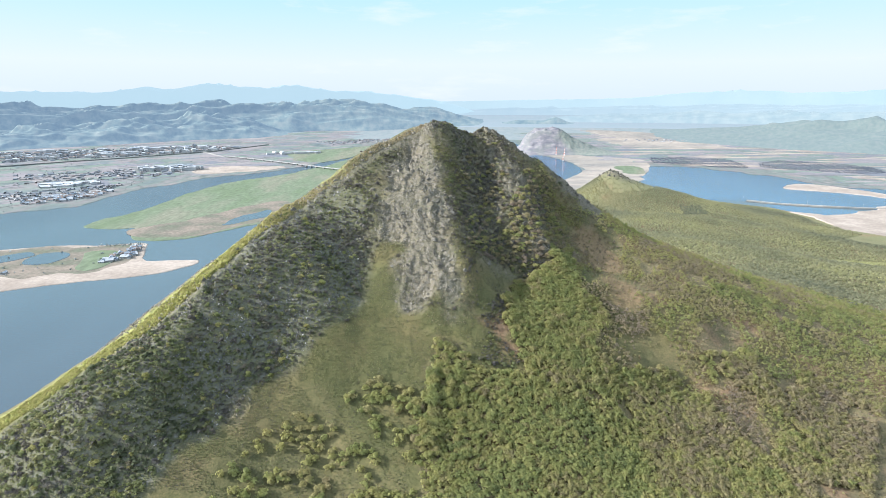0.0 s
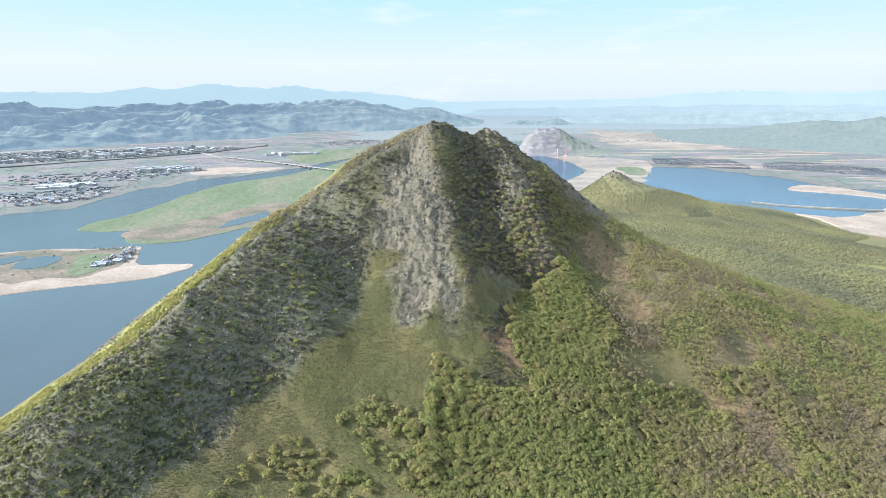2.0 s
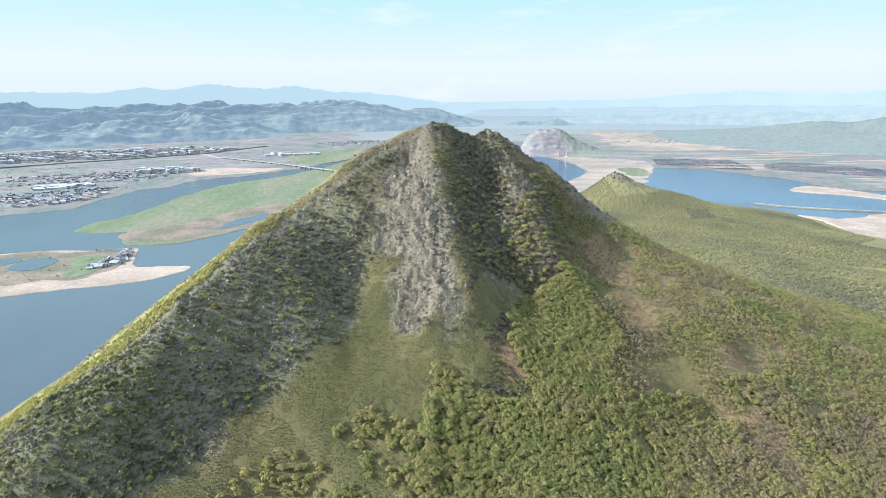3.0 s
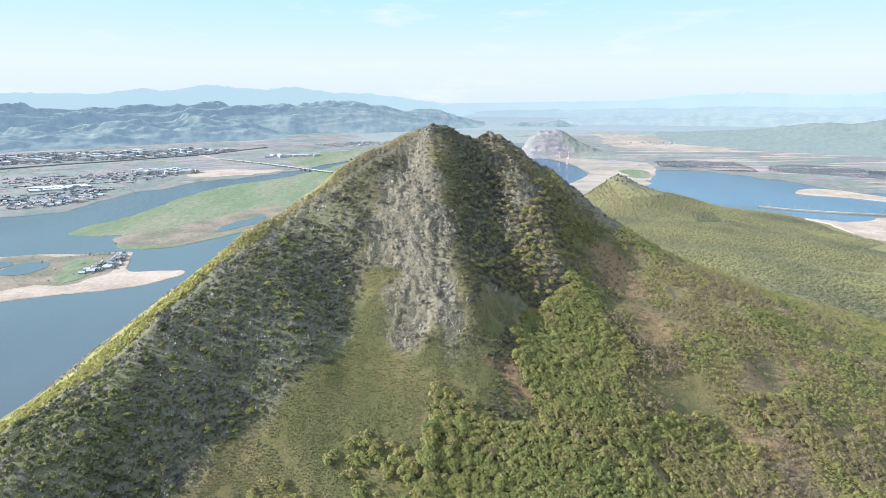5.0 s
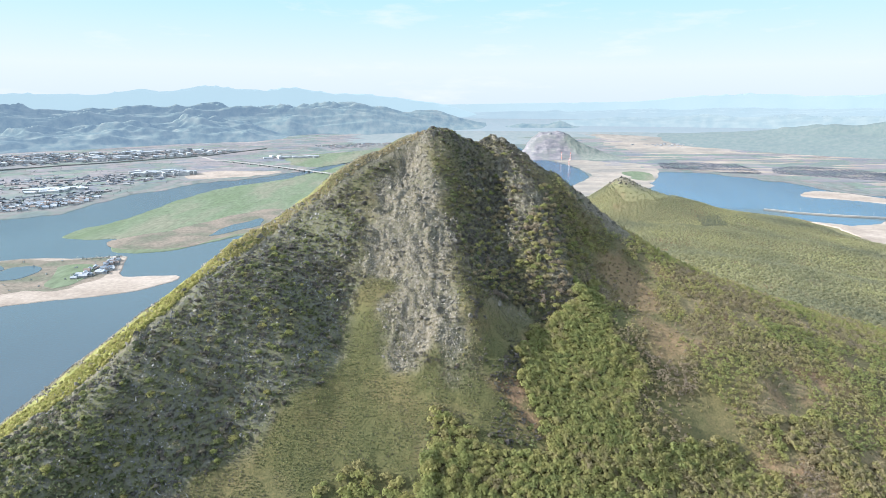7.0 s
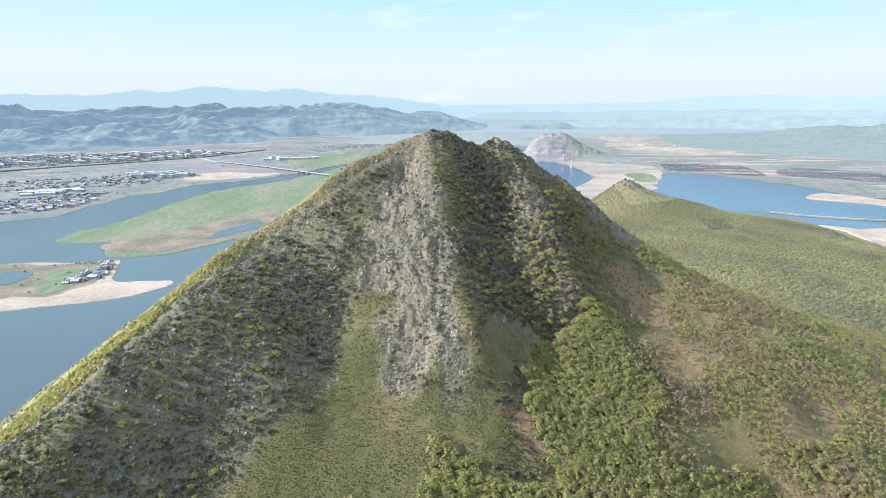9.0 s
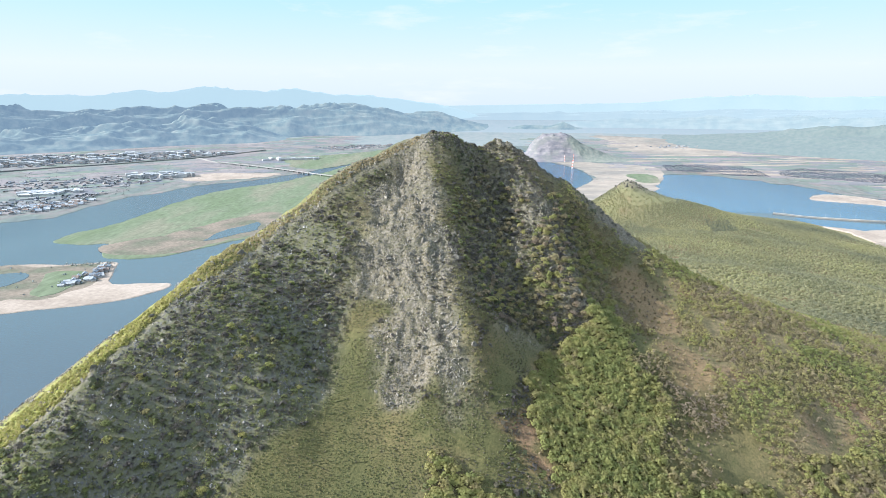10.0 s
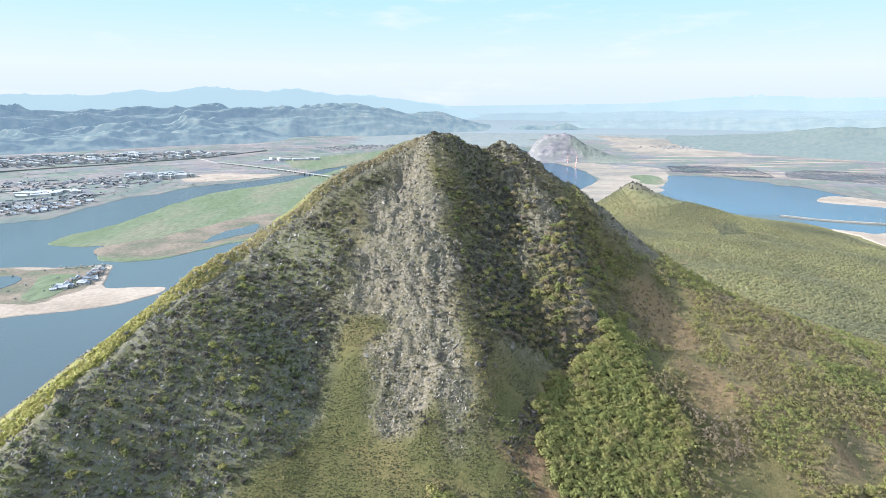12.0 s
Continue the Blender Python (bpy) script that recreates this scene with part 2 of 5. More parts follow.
# Hills and ranges emit a haze colour, stronger the farther they lie.
HAZE_GLOW_WOODS = haze_glow_material("haze_glow_wooded_hills", [(0.36, (0.042, 0.064, 0.060)), (0.5, (0.072, 0.094, 0.080)), (0.64, (0.105, 0.118, 0.098))], 55, (0.056, 0.083, 0.122))
HAZE_GLOW_FOOTHILLS = haze_glow_material("haze_glow_foothills", [(0.38, (0.045, 0.065, 0.060)), (0.62, (0.07, 0.085, 0.075))], 60, (0.122, 0.160, 0.198))
HAZE_GLOW_RANGES = [haze_glow_material("haze_glow_range", [(0.3, (0.03, 0.05, 0.06)), (0.7, (0.05, 0.065, 0.075))], 300, (0.182, 0.246, 0.272)),
           haze_glow_material("palest_haze_glow_range", [(0.3, (0.03, 0.05, 0.06)), (0.7, (0.05, 0.065, 0.075))], 300, (0.187, 0.245, 0.267)),
           haze_glow_material("pale_haze_glow_foothills", [(0.3, (0.04, 0.06, 0.065)), (0.7, (0.06, 0.075, 0.075))], 120, (0.150, 0.196, 0.228))]
HAZE_GLOW_HILLS = haze_glow_material("haze_glow_green_hills", [(0.35, (0.034, 0.048, 0.038)), (0.5, (0.046, 0.06, 0.046)), (0.65, (0.06, 0.068, 0.056))], 26, (0.074, 0.098, 0.122))
# The plain's haze is emitted: full glow far out, about half nearer in.
HAZE_GLOW_PLAIN = haze_glow_material("plain_with_haze_glow", [(0.35, (0.04, 0.055, 0.06)), (0.6, (0.05, 0.06, 0.065)), (0.75, (0.065, 0.068, 0.07))], 30, (0.122, 0.155, 0.178))
HAZE_GLOW_FIELDS = haze_glow_material("fields_with_haze_glow", [(0.3, (0.06, 0.08, 0.085)), (0.5, (0.085, 0.10, 0.10)), (0.7, (0.11, 0.11, 0.112))], 45, (0.066, 0.084, 0.096))
STUBBLE = two_scale("pale_stubble", [(0.2, (0.155, 0.15, 0.145)), (0.5, (0.20, 0.185, 0.17)), (0.8, (0.24, 0.215, 0.195))], 150, 20, 0.95, 0, 0, 0.25, (0.5, 1, 1))
# ---- the lie of the land -------------------------------------------------
# Ridges, ribs, gullies and foot lines of the hill: places and heights in metres.
LEFT_RIDGE = [(-18, 698, 316), (-38, 693, 308), (-66, 677, 291), (-94, 643, 271), (-114, 616, 258), (-132, 587, 244), (-146, 554, 234), (-159, 526, 229),
         (-169, 497, 221), (-180, 475, 211), (-190, 455, 202), (-205, 447, 188), (-219, 438, 176), (-233, 430, 167), (-247, 423, 158), (-260, 416, 151),
         (-290, 388, 131), (-335, 362, 102), (-400, 330, 62), (-480, 300, 22)]
SADDLE = [(-11, 702, 320), (0, 708, 320), (9, 714, 316), (17, 720, 311), (25, 728, 307), (31, 734, 304), (35, 740, 309), (39, 739, 312)]
RIGHT_RIDGE = [(39, 739, 312), (50, 746, 313), (61, 749, 313), (72, 752, 301), (81, 753, 292), (94, 754, 283), (106, 755, 273), (119, 757, 267), (130, 750, 263),
         (138, 743, 257), (146, 736, 249), (156, 726, 240), (167, 722, 231), (178, 717, 220), (189, 713, 213), (201, 711, 204), (218, 708, 194),
         (229, 706, 190), (256, 712, 178), (277, 718, 170), (383, 712, 130), (480, 690, 98), (600, 680, 60), (720, 700, 35)]
MAIN_RIB = [(-11, 699, 319), (-10, 672, 294), (0, 635, 267), (7, 596, 246), (13, 555, 228), (19, 522, 208), (23, 500, 190), (24, 488, 178)]
GULLY = [(30, 715, 288), (50, 668, 250), (46, 610, 222), (44, 562, 204), (58, 528, 174)]
SECOND_RIB = [(50, 744, 310), (66, 700, 277), (88, 655, 246), (100, 600, 212), (112, 562, 184)]
RIGHT_FACE = [(140, 680, 208), (124, 640, 200), (110, 610, 196)]
LEFT_FACE = [(-35, 684, 286), (-55, 620, 257), (-72, 585, 246), (-74, 556, 224), (-70, 525, 203)]
BOWL = [(-36, 547, 220), (-70, 496, 186), (-40, 468, 166), (-36, 430, 138), (-33, 397, 116)]
LEFT_SLOPE = [(-118, 510, 222), (-98, 480, 194), (-128, 440, 158), (-118, 380, 106)]
LOW_LEFT = [(-162, 436, 177), (-195, 424, 182), (-194, 404, 166), (-170, 420, 163), (-209, 393, 157), (-231, 378, 150), (-194, 386, 142), (-214, 369, 128),
         (-175, 385, 127), (-214, 360, 115), (-255, 352, 118), (-150, 340, 92)]
FOREST_SPUR = [(98, 570, 190), (140, 540, 164), (88, 458, 140), (136, 474, 134), (126, 404, 100)]
LOW_RIGHT = [(199, 593, 167), (189, 548, 158), (236, 533, 142), (275, 600, 152), (258, 528, 124), (200, 478, 108), (289, 508, 110), (342, 574, 124)]
FOOT = [(-320, 330, 78), (-90, 300, 62), (0, 300, 64), (120, 300, 62), (238, 424, 88), (339, 497, 86), (340, 330, 50), (520, 470, 60)]
RIVER_SIDE = [(-560, 470, -4), (-430, 560, -4), (-330, 640, -4), (-250, 760, -4), (-170, 880, -4), (-60, 1000, -4), (100, 1120, 4)]
BEHIND = [(-90, 800, 190), (20, 830, 210), (120, 830, 165), (220, 850, 120), (40, 960, 80), (-560, 200, -4), (-300, 100, 5), (0, -200, 20), (500, -100, 20)]
FOREST_LAND = [(320, 870, 112), (504, 962, 90), (640, 860, 62), (763, 1323, 44), (489, 1364, 72), (400, 1120, 92), (633, 1440, 50), (860, 1292, 24),
               (1000, 1720, 6), (679, 1714, 52), (300, 1400, 60), (330, 1700, 36), (700, 1500, 52), (900, 1500, 26), (820, 1000, 40), (1000, 900, 26)]
NEPHEW = [(450, 1850, 72), (552, 1868, 90), (540, 1925, 107), (530, 1975, 124), (546, 2018, 134), (600, 2010, 104), (680, 1980, 70), (800, 1960, 44),
          (900, 2000, 20), (430, 2020, 50), (480, 2090, 60), (600, 2120, 50)]
SHORE = [(1180, 1500, 3), (1200, 1900, -4), (960, 2150, -4), (800, 2280, -4), (560, 2300, -4), (380, 2260, -4), (260, 2000, -4), (150, 1700, -4), (60, 1400, -4), (-60, 1150, -4), (1230, 2060, -4), (1350, 2250, -4), (1120, 2050, -2)]
OUTER = [(1500, 900, 8), (1600, 200, 12), (1500, 1500, 3), (1700, 2000, -4), (-900, 300, -4), (-1000, 900, -4), (-600, 1500, -4), (0, -900, 10),
         (400, 2700, -4), (1100, 2600, -4), (-200, 2400, -4), (1000, -700, 10), (-800, -600, -4)]
# The crest's sunlit shoulder on the river side.
RIM = [(-15, 709, 318), (-36, 705, 313), (-52, 701, 306), (-72, 682, 299), (-95, 654, 285), (-116, 630, 266), (-128, 614, 258), (-141, 588, 249),
         (-155, 556, 241), (-163, 540, 231), (-174, 511, 222), (-185, 489, 211), (-196, 469, 204), (-212, 461, 193), (-226, 452, 180), (-241, 444, 168),
         (-256, 437, 159), (-270, 430, 150), (-300, 402, 131), (-345, 380, 103)]
LINES = [LEFT_RIDGE, RIM, SADDLE, RIGHT_RIDGE, MAIN_RIB, GULLY, SECOND_RIB, RIGHT_FACE, LEFT_FACE, BOWL, LEFT_SLOPE]
SPOTS = [LOW_LEFT, FOREST_SPUR, LOW_RIGHT, FOOT, RIVER_SIDE, BEHIND, FOREST_LAND, NEPHEW, SHORE, OUTER]


def hash01(i, j, seed):
    v = np.sin(i * 127.1 + j * 311.7 + seed * 74.7) * 43758.5453
    return v - np.floor(v)


def vnoise(x, y, seed=0):
    """Smooth value noise, -1 to 1, one lump a unit."""
    i, j = np.floor(x), np.floor(y)
    u, v = x - i, y - j
    u, v = u * u * u * (u * (6 * u - 15) + 10), v * v * v * (v * (6 * v - 15) + 10)
    a, b = hash01(i, j, seed), hash01(i + 1, j, seed)
    c, d = hash01(i, j + 1, seed), hash01(i + 1, j + 1, seed)
    return 2 * (a + (b - a) * u + (c - a) * v + (a - b - c + d) * u * v) - 1


def fbm(x, y, size, octaves=4, seed=0, gain=0.5):
    out, amp = 0.0, 1.0
    for k in range(octaves):
        out = out + amp * vnoise(x / size + 17.3 * k, y / size - 9.1 * k, seed + k)
        size, amp = size / 2.03, amp * gain
    return out


def crags(x, y, size, octaves=4, seed=0):
    """Sharp-crested noise, 0 to about 1."""
    out, amp = 0.0, 0.55
    for k in range(octaves):
        out = out + amp * (1 - np.abs(vnoise(x / size + 5.7 * k, y / size + 3.3 * k, seed + k))) ** 2
        size, amp = size / 2.1, amp * 0.5
    return out


def smooth(a, b, v):
    t = np.clip((v - a) / (b - a), 0, 1)
    return t * t * (3 - 2 * t)


def knots():
    pts = []
    for line in LINES:
        for (a, b) in zip(line, line[1:]):
            n = max(1, int(math.dist(a[:2], b[:2]) / 16))
            pts += [tuple(a[k] + (b[k] - a[k]) * i / n for k in range(3)) for i in range(n)]
        pts.append(line[-1])
    for spots in SPOTS:
        pts += spots
    found = {(round(x / 6), round(y / 6)): (x, y, z) for x, y, z in reversed(pts)}
    return np.array(list(found.values()), float)


KNOTS = knots()


def spread(r):
    return np.sqrt(r * r + 5.0 ** 2)


def weights():
    n = len(KNOTS)
    d = spread(np.hypot(KNOTS[:, None, 0] - KNOTS[None, :, 0], KNOTS[:, None, 1] - KNOTS[None, :, 1]))
    a = np.zeros((n + 1, n + 1))
    a[:n, :n] = d - 4.0 * np.eye(n)
    a[:n, n] = a[n, :n] = 1
    return np.linalg.solve(a, np.r_[KNOTS[:, 2], 0])


WEIGHTS = weights()


def base_height(x, y):
    """The smooth height of the land before rocks and hummocks."""
    x, y = np.asarray(x, float), np.asarray(y, float)
    flat_x, flat_y, out = x.ravel(), y.ravel(), np.empty(x.size)
    for k in range(0, x.size, 20000):
        d = spread(np.hypot(flat_x[k:k + 20000, None] - KNOTS[:, 0], flat_y[k:k + 20000, None] - KNOTS[:, 1]))
        out[k:k + 20000] = d @ WEIGHTS[:-1] + WEIGHTS[-1]
    h = out.reshape(x.shape)
    far = np.maximum(smooth(2300, 2700, y), smooth(1500, 2100, np.abs(x)))
    h = h * (1 - far) + -4 * far
    return np.maximum(h, -4)

# ---- tools ---------------------------------------------------------------
MIDWAY = np.array([0.0, 94.0, 342.0])
NEAR_LAND, FAR_REACH = 2400.0, 2300.0


def drawn_in(v):
    """The land beyond 2.4 km is drawn in towards the viewer, since the lens sees no further than 5 km."""
    v = np.asarray(v, float) - MIDWAY
    r = np.maximum(np.hypot(v[..., 0], v[..., 1]), 1e-6)
    g = np.where(r < NEAR_LAND, r, NEAR_LAND + FAR_REACH * (1 - np.exp(-np.maximum(r - NEAR_LAND, 0) / FAR_REACH)))
    return v * (g / r)[..., None] + MIDWAY


def mesh_of(name, verts, faces, material, smooth_shade=False, attrs=None, level=False):
    """A mesh from an array of places and an array of triangles or quads (or a list of loops)."""
    me = bpy.data.meshes.new(name)
    verts = np.asarray(verts, np.float32)
    if isinstance(faces, np.ndarray):
        k = faces.shape[1]
        me.vertices.add(len(verts))
        me.vertices.foreach_set("co", verts.ravel())
        me.loops.add(faces.size)
        me.loops.foreach_set("vertex_index", faces.astype(np.int32).ravel())
        me.polygons.add(len(faces))
        me.polygons.foreach_set("loop_start", np.arange(0, faces.size, k, dtype=np.int32))
        me.polygons.foreach_set("loop_total", np.full(len(faces), k, np.int32))
        me.update(calc_edges=True)
    else:
        me.from_pydata([tuple(map(float, v)) for v in verts], [], faces)
    me.materials.append(material)
    for key, values in (attrs or {}).items():
        kind = "FLOAT_COLOR" if values.ndim == 2 else "FLOAT"
        a = me.attributes.new(key, kind, "POINT")
        a.data.foreach_set("color" if values.ndim == 2 else "value", values.astype(np.float32).ravel())
    if level:
        me.normals_split_custom_set_from_vertices([(0, 0, 1)] * len(me.vertices))
    me.polygons.foreach_set("use_smooth", np.full(len(me.polygons), smooth_shade))
    return me


def grid_faces(rows, cols, wrap=False):
    i, j = np.meshgrid(np.arange(rows - 1), np.arange(cols - (0 if wrap else 1)), indexing="ij")
    a, b = i * cols + j, i * cols + (j + 1) % cols
    return np.stack([a, b, b + cols, a + cols], -1).reshape(-1, 4)


def outline(points, step=25.0, rough=0.0, seed=0):
    """A closed shore line: a smooth curve through the points, with small bays."""
    p = np.array(points, float)
    out = []
    for k in range(len(p)):
        a, b, c, d = p[k - 1], p[k], p[(k + 1) % len(p)], p[(k + 2) % len(p)]
        n = max(2, int(np.hypot(*(c - b)) / step))
        for t in np.arange(n) / n:
            out.append(0.5 * (2 * b + (c - a) * t + (2 * a - 5 * b + 4 * c - d) * t * t + (3 * b - a - 3 * c + d) * t ** 3))
    out = np.array(out)
    if rough:
        out += rough * np.stack([fbm(out[:, 0], out[:, 1], 60, 3, seed), fbm(out[:, 0], out[:, 1], 60, 3, seed + 9)], 1)
    return out


def inside(x, y, poly):
    """How far (x, y) lies inside a polygon: metres, negative outside."""
    p = np.asarray(poly, float)
    x, y = np.asarray(x, float), np.asarray(y, float)
    best, odd = np.full(x.shape, 1e9), np.zeros(x.shape, bool)
    for a, b in zip(p, np.roll(p, -1, 0)):
        d = b - a
        t = np.clip(((x - a[0]) * d[0] + (y - a[1]) * d[1]) / max(d @ d, 1e-9), 0, 1)
        best = np.minimum(best, np.hypot(x - a[0] - t * d[0], y - a[1] - t * d[1]))
        if a[1] != b[1]:
            odd ^= ((a[1] > y) != (b[1] > y)) & (x < (b[0] - a[0]) * (y - a[1]) / (b[1] - a[1]) + a[0])
    return np.where(odd, best, -best)


def slab(name, points, top, material, label, bottom=-4.0, step=25.0, rough=6.0, bank=10.0, kind="structure", category="land"):
    """Low flat land with a sloping bank all round."""
    p = outline(points, step, rough, len(name))
    area = np.sum(p[:, 0] * np.roll(p[:, 1], -1) - np.roll(p[:, 0], -1) * p[:, 1])
    p = p if area > 0 else p[::-1]
    d = np.roll(p, -1, 0) - np.roll(p, 1, 0)
    side = np.stack([d[:, 1], -d[:, 0]], 1) / np.maximum(np.hypot(d[:, 0], d[:, 1]), 1e-6)[:, None]
    n = len(p)
    low = np.c_[p + side * bank, np.full(n, bottom)]
    high = np.c_[p, np.full(n, top)]
    faces = [(k, (k + 1) % n, n + (k + 1) % n, n + k) for k in range(n)] + [tuple(range(n, 2 * n))]
    bm = bmesh.new()
    bm.from_mesh(mesh_of(name, np.r_[low, high], faces, material))
    bmesh.ops.triangulate(bm, faces=bm.faces)
    if np.hypot(p[:, 0], p[:, 1] - 94).max() > NEAR_LAND:
        for _ in range(6):
            long = [e for e in bm.edges if e.calc_length() > 130]
            if not long:
                break
            bmesh.ops.subdivide_edges(bm, edges=long, cuts=1)
            bmesh.ops.triangulate(bm, faces=bm.faces)
    for v, c in zip(bm.verts, drawn_in(np.array([v.co for v in bm.verts]))):
        v.co = c
    me = bpy.data.meshes.new(name)
    bm.to_mesh(me), bm.free()
    me.normals_split_custom_set([(0, 0, 1) if pl.normal.z > 0.9 else tuple(pl.normal) for pl in me.polygons for _ in range(3)])
    me.materials.append(material)
    return tagged(new(name, me), label, category, kind=kind)


# ---- the hill and the ground under everything ------------------------------
GRASS_BOWL = [(-56, 546), (-61, 537), (-64, 518), (-67, 490), (-72, 473), (-86, 461), (-99, 449), (-106, 438), (-111, 429), (-121, 422), (-138, 412), (-146, 397),
         (-156, 386), (-178, 374), (-188, 350), (-190, 325), (-20, 325), (-12, 366), (-15, 398), (-8, 430), (-6, 460), (17, 458), (24, 445), (33, 461),
         (33, 477), (38, 488), (51, 519), (69, 544), (74, 555), (38, 550), (24, 510), (24, 489), (3, 475), (-8, 485), (-28, 488), (-34, 505), (-40, 533)]
ROCK_FACE = [(-18, 707), (-40, 695), (-50, 668), (-62, 633), (-64, 600), (-64, 565), (-73, 553), (-57, 540), (-40, 538), (-34, 505), (-28, 488), (-8, 487),
         (3, 475), (21, 487), (24, 510), (20, 527), (15, 543), (8, 570), (6, 606), (1, 634), (-6, 659), (-11, 684)]
BARE_EARTH = [(148, 683), (172, 691), (189, 639), (175, 588), (190, 560), (178, 537), (154, 547), (152, 600), (142, 636)]
BARE_TRACK = [(29, 479), (37, 481), (48, 489), (54, 471), (62, 463), (57, 458), (44, 463), (33, 474)]
FOREST = [(131, 626), (103, 579), (84, 553), (63, 537), (50, 510), (56, 494), (45, 472), (60, 460), (63, 450), (42, 443), (24, 441), (18, 454), (-5, 460),
         (-8, 430), (-15, 398), (-12, 366), (-14, 330), (300, 330), (260, 400), (229, 434), (216, 470), (202, 474), (189, 491), (159, 477), (141, 466),
         (129, 486), (130, 504), (151, 515), (139, 539), (123, 559)]
COPSE = [(-130, 393), (-110, 402), (-88, 410), (-66, 423), (-38, 429), (-17, 419), (-9, 393), (2, 366), (0, 330), (-150, 330), (-142, 358), (-138, 368)]
# Duller wood east of the bare strip, and the open grass between the two.
EAST_WOOD = [(228, 505), (284, 529), (289, 499), (330, 517), (359, 507), (400, 480), (400, 330), (300, 330), (238, 390), (242, 430), (283, 442), (268, 466),
         (253, 485), (231, 486)]
MEADOW_STRIP = [(520, 1186), (561, 1167), (623, 1168), (694, 1182), (762, 1191), (822, 1203), (950, 1225)]
OPEN_GRASS = [(146, 567), (187, 552), (202, 517), (196, 488), (165, 482), (148, 495), (156, 521), (143, 539)]
SCREE = [(-175, 421), (-150, 426), (-136, 423), (-135, 408), (-143, 397), (-165, 387), (-181, 399)]


def line_distance(x, y, line):
    best = np.full(np.shape(x), 1e9)
    for a, b in zip(line, line[1:]):
        a, b = np.array(a[:2], float), np.array(b[:2], float)
        d = b - a
        t = np.clip(((x - a[0]) * d[0] + (y - a[1]) * d[1]) / (d @ d), 0, 1)
        best = np.minimum(best, np.hypot(x - a[0] - t * d[0], y - a[1] - t * d[1]))
    return best


def river_side(x, y):
    """Metres beyond the left ridge, on the river's side; negative on this side."""
    line = [a[:2] for a in LEFT_RIDGE]
    return inside(x, y, line + [(-900, 452), (-900, 1200), (-12, 1200)])


def rockiness(x, y):
    """0 on turf and in the woods, 1 on bare crags."""
    wob = 9 * fbm(x, y, 26, 3, 40)
    face = smooth(-8, 10, inside(x, y, ROCK_FACE) + wob)
    ribs = smooth(46, 12, line_distance(x, y, RIGHT_RIDGE[:13]) + wob)
    ribs = np.maximum(ribs, smooth(26, 6, line_distance(x, y, SADDLE) + wob))
    ribs = np.maximum(ribs, 0.95 * smooth(36, 8, line_distance(x, y, SECOND_RIB[:4]) + wob))
    gully = 0.7 * smooth(34, 8, line_distance(x, y, GULLY[:4]) + wob)
    crest = 0.8 * smooth(20, 3, line_distance(x, y, LEFT_RIDGE[:15]) + 0.6 * wob)
    slope = np.minimum(smooth(-4, 8, -inside(x, y, GRASS_BOWL) + 0.6 * wob), smooth(10, -20, x + 0.25 * (y - 500)))
    slope = slope * smooth(330, 360, y) * smooth(720, 690, y) * (0.30 + 0.5 * smooth(-0.2, 0.6, fbm(x, y, 34, 4, 61))) * (1 - 0.7 * smooth(-110, -190, x) * smooth(470, 420, y))
    scree = smooth(-6, 8, inside(x, y, SCREE) + wob)
    out = np.maximum.reduce([face, ribs, gully, crest, slope, scree])
    nephew = 0.9 * smooth(75, 25, np.hypot(x - 572, 0.7 * (y - 1998)) + wob)
    return np.maximum(out * smooth(900, 800, y), nephew) * smooth(0, 30, base_height(x, y))


def western_slope(x, y):
    """1 on the dark slope of broken slate between the western crest and the grassy bowl."""
    wob = 6 * fbm(x, y, 20, 3, 89)
    out = smooth(-4, 6, -inside(x, y, GRASS_BOWL) + wob) * smooth(-6, 10, -inside(x, y, ROCK_FACE) + wob) * smooth(-40, -64, x + 0.12 * (y - 540) + wob)
    return out * smooth(660, 560, y) * smooth(0, 4, -river_side(x, y)) * smooth(0, 20, base_height(x, y))


def relief(x, y, h):
    """The land's height with crags, hummocks and the soft folds of the woods."""
    rock = rockiness(x, y)
    near = smooth(900, 760, y) * smooth(700, 450, np.abs(x)) * smooth(5, 40, h)
    tall = crags(x + 5 * fbm(x, y, 12, 2, 5), 0.6 * y, 15, 4, 11)
    face = np.maximum(smooth(-5, 12, inside(x, y, ROCK_FACE)), 0.45 + 0.5 * smooth(40, 10, line_distance(x, y, SECOND_RIB[:4] + RIGHT_RIDGE[15:1:-1])))
    h = h + near * rock * (6.0 * face * (tall - 0.62) + 2.8 * (crags(x, 0.6 * y, 5.0, 3, 21) - 0.6) + 2.4 * face * (crags(x + 2 * fbm(x, y, 8, 2, 6), 0.22 * y, 6, 2, 23) - 0.55))
    h = h + near * (1.1 * fbm(x, y, 30, 3, 3) + 0.30 * fbm(x, y, 6, 2, 8))
    folds = smooth(300, 560, x) * smooth(800, 1000, y) * smooth(2200, 1900, y) * smooth(8, 40, h)
    h = h + folds * (7 * np.sin((y + 0.35 * x + 40 * fbm(x, y, 300, 2, 71)) / 62.0) + 4 * fbm(x, y, 120, 3, 72))
    return h


def spaced(low, core_a, core_b, high, step, grow_low, grow_high):
    left, right = [core_a], [core_b]
    s = step
    while left[-1] > low:
        s *= grow_low
        left.append(left[-1] - s)
    s = step
    while right[-1] < high:
        s *= grow_high
        right.append(right[-1] + s)
    return np.r_[left[:0:-1], np.arange(core_a, core_b, step), right]


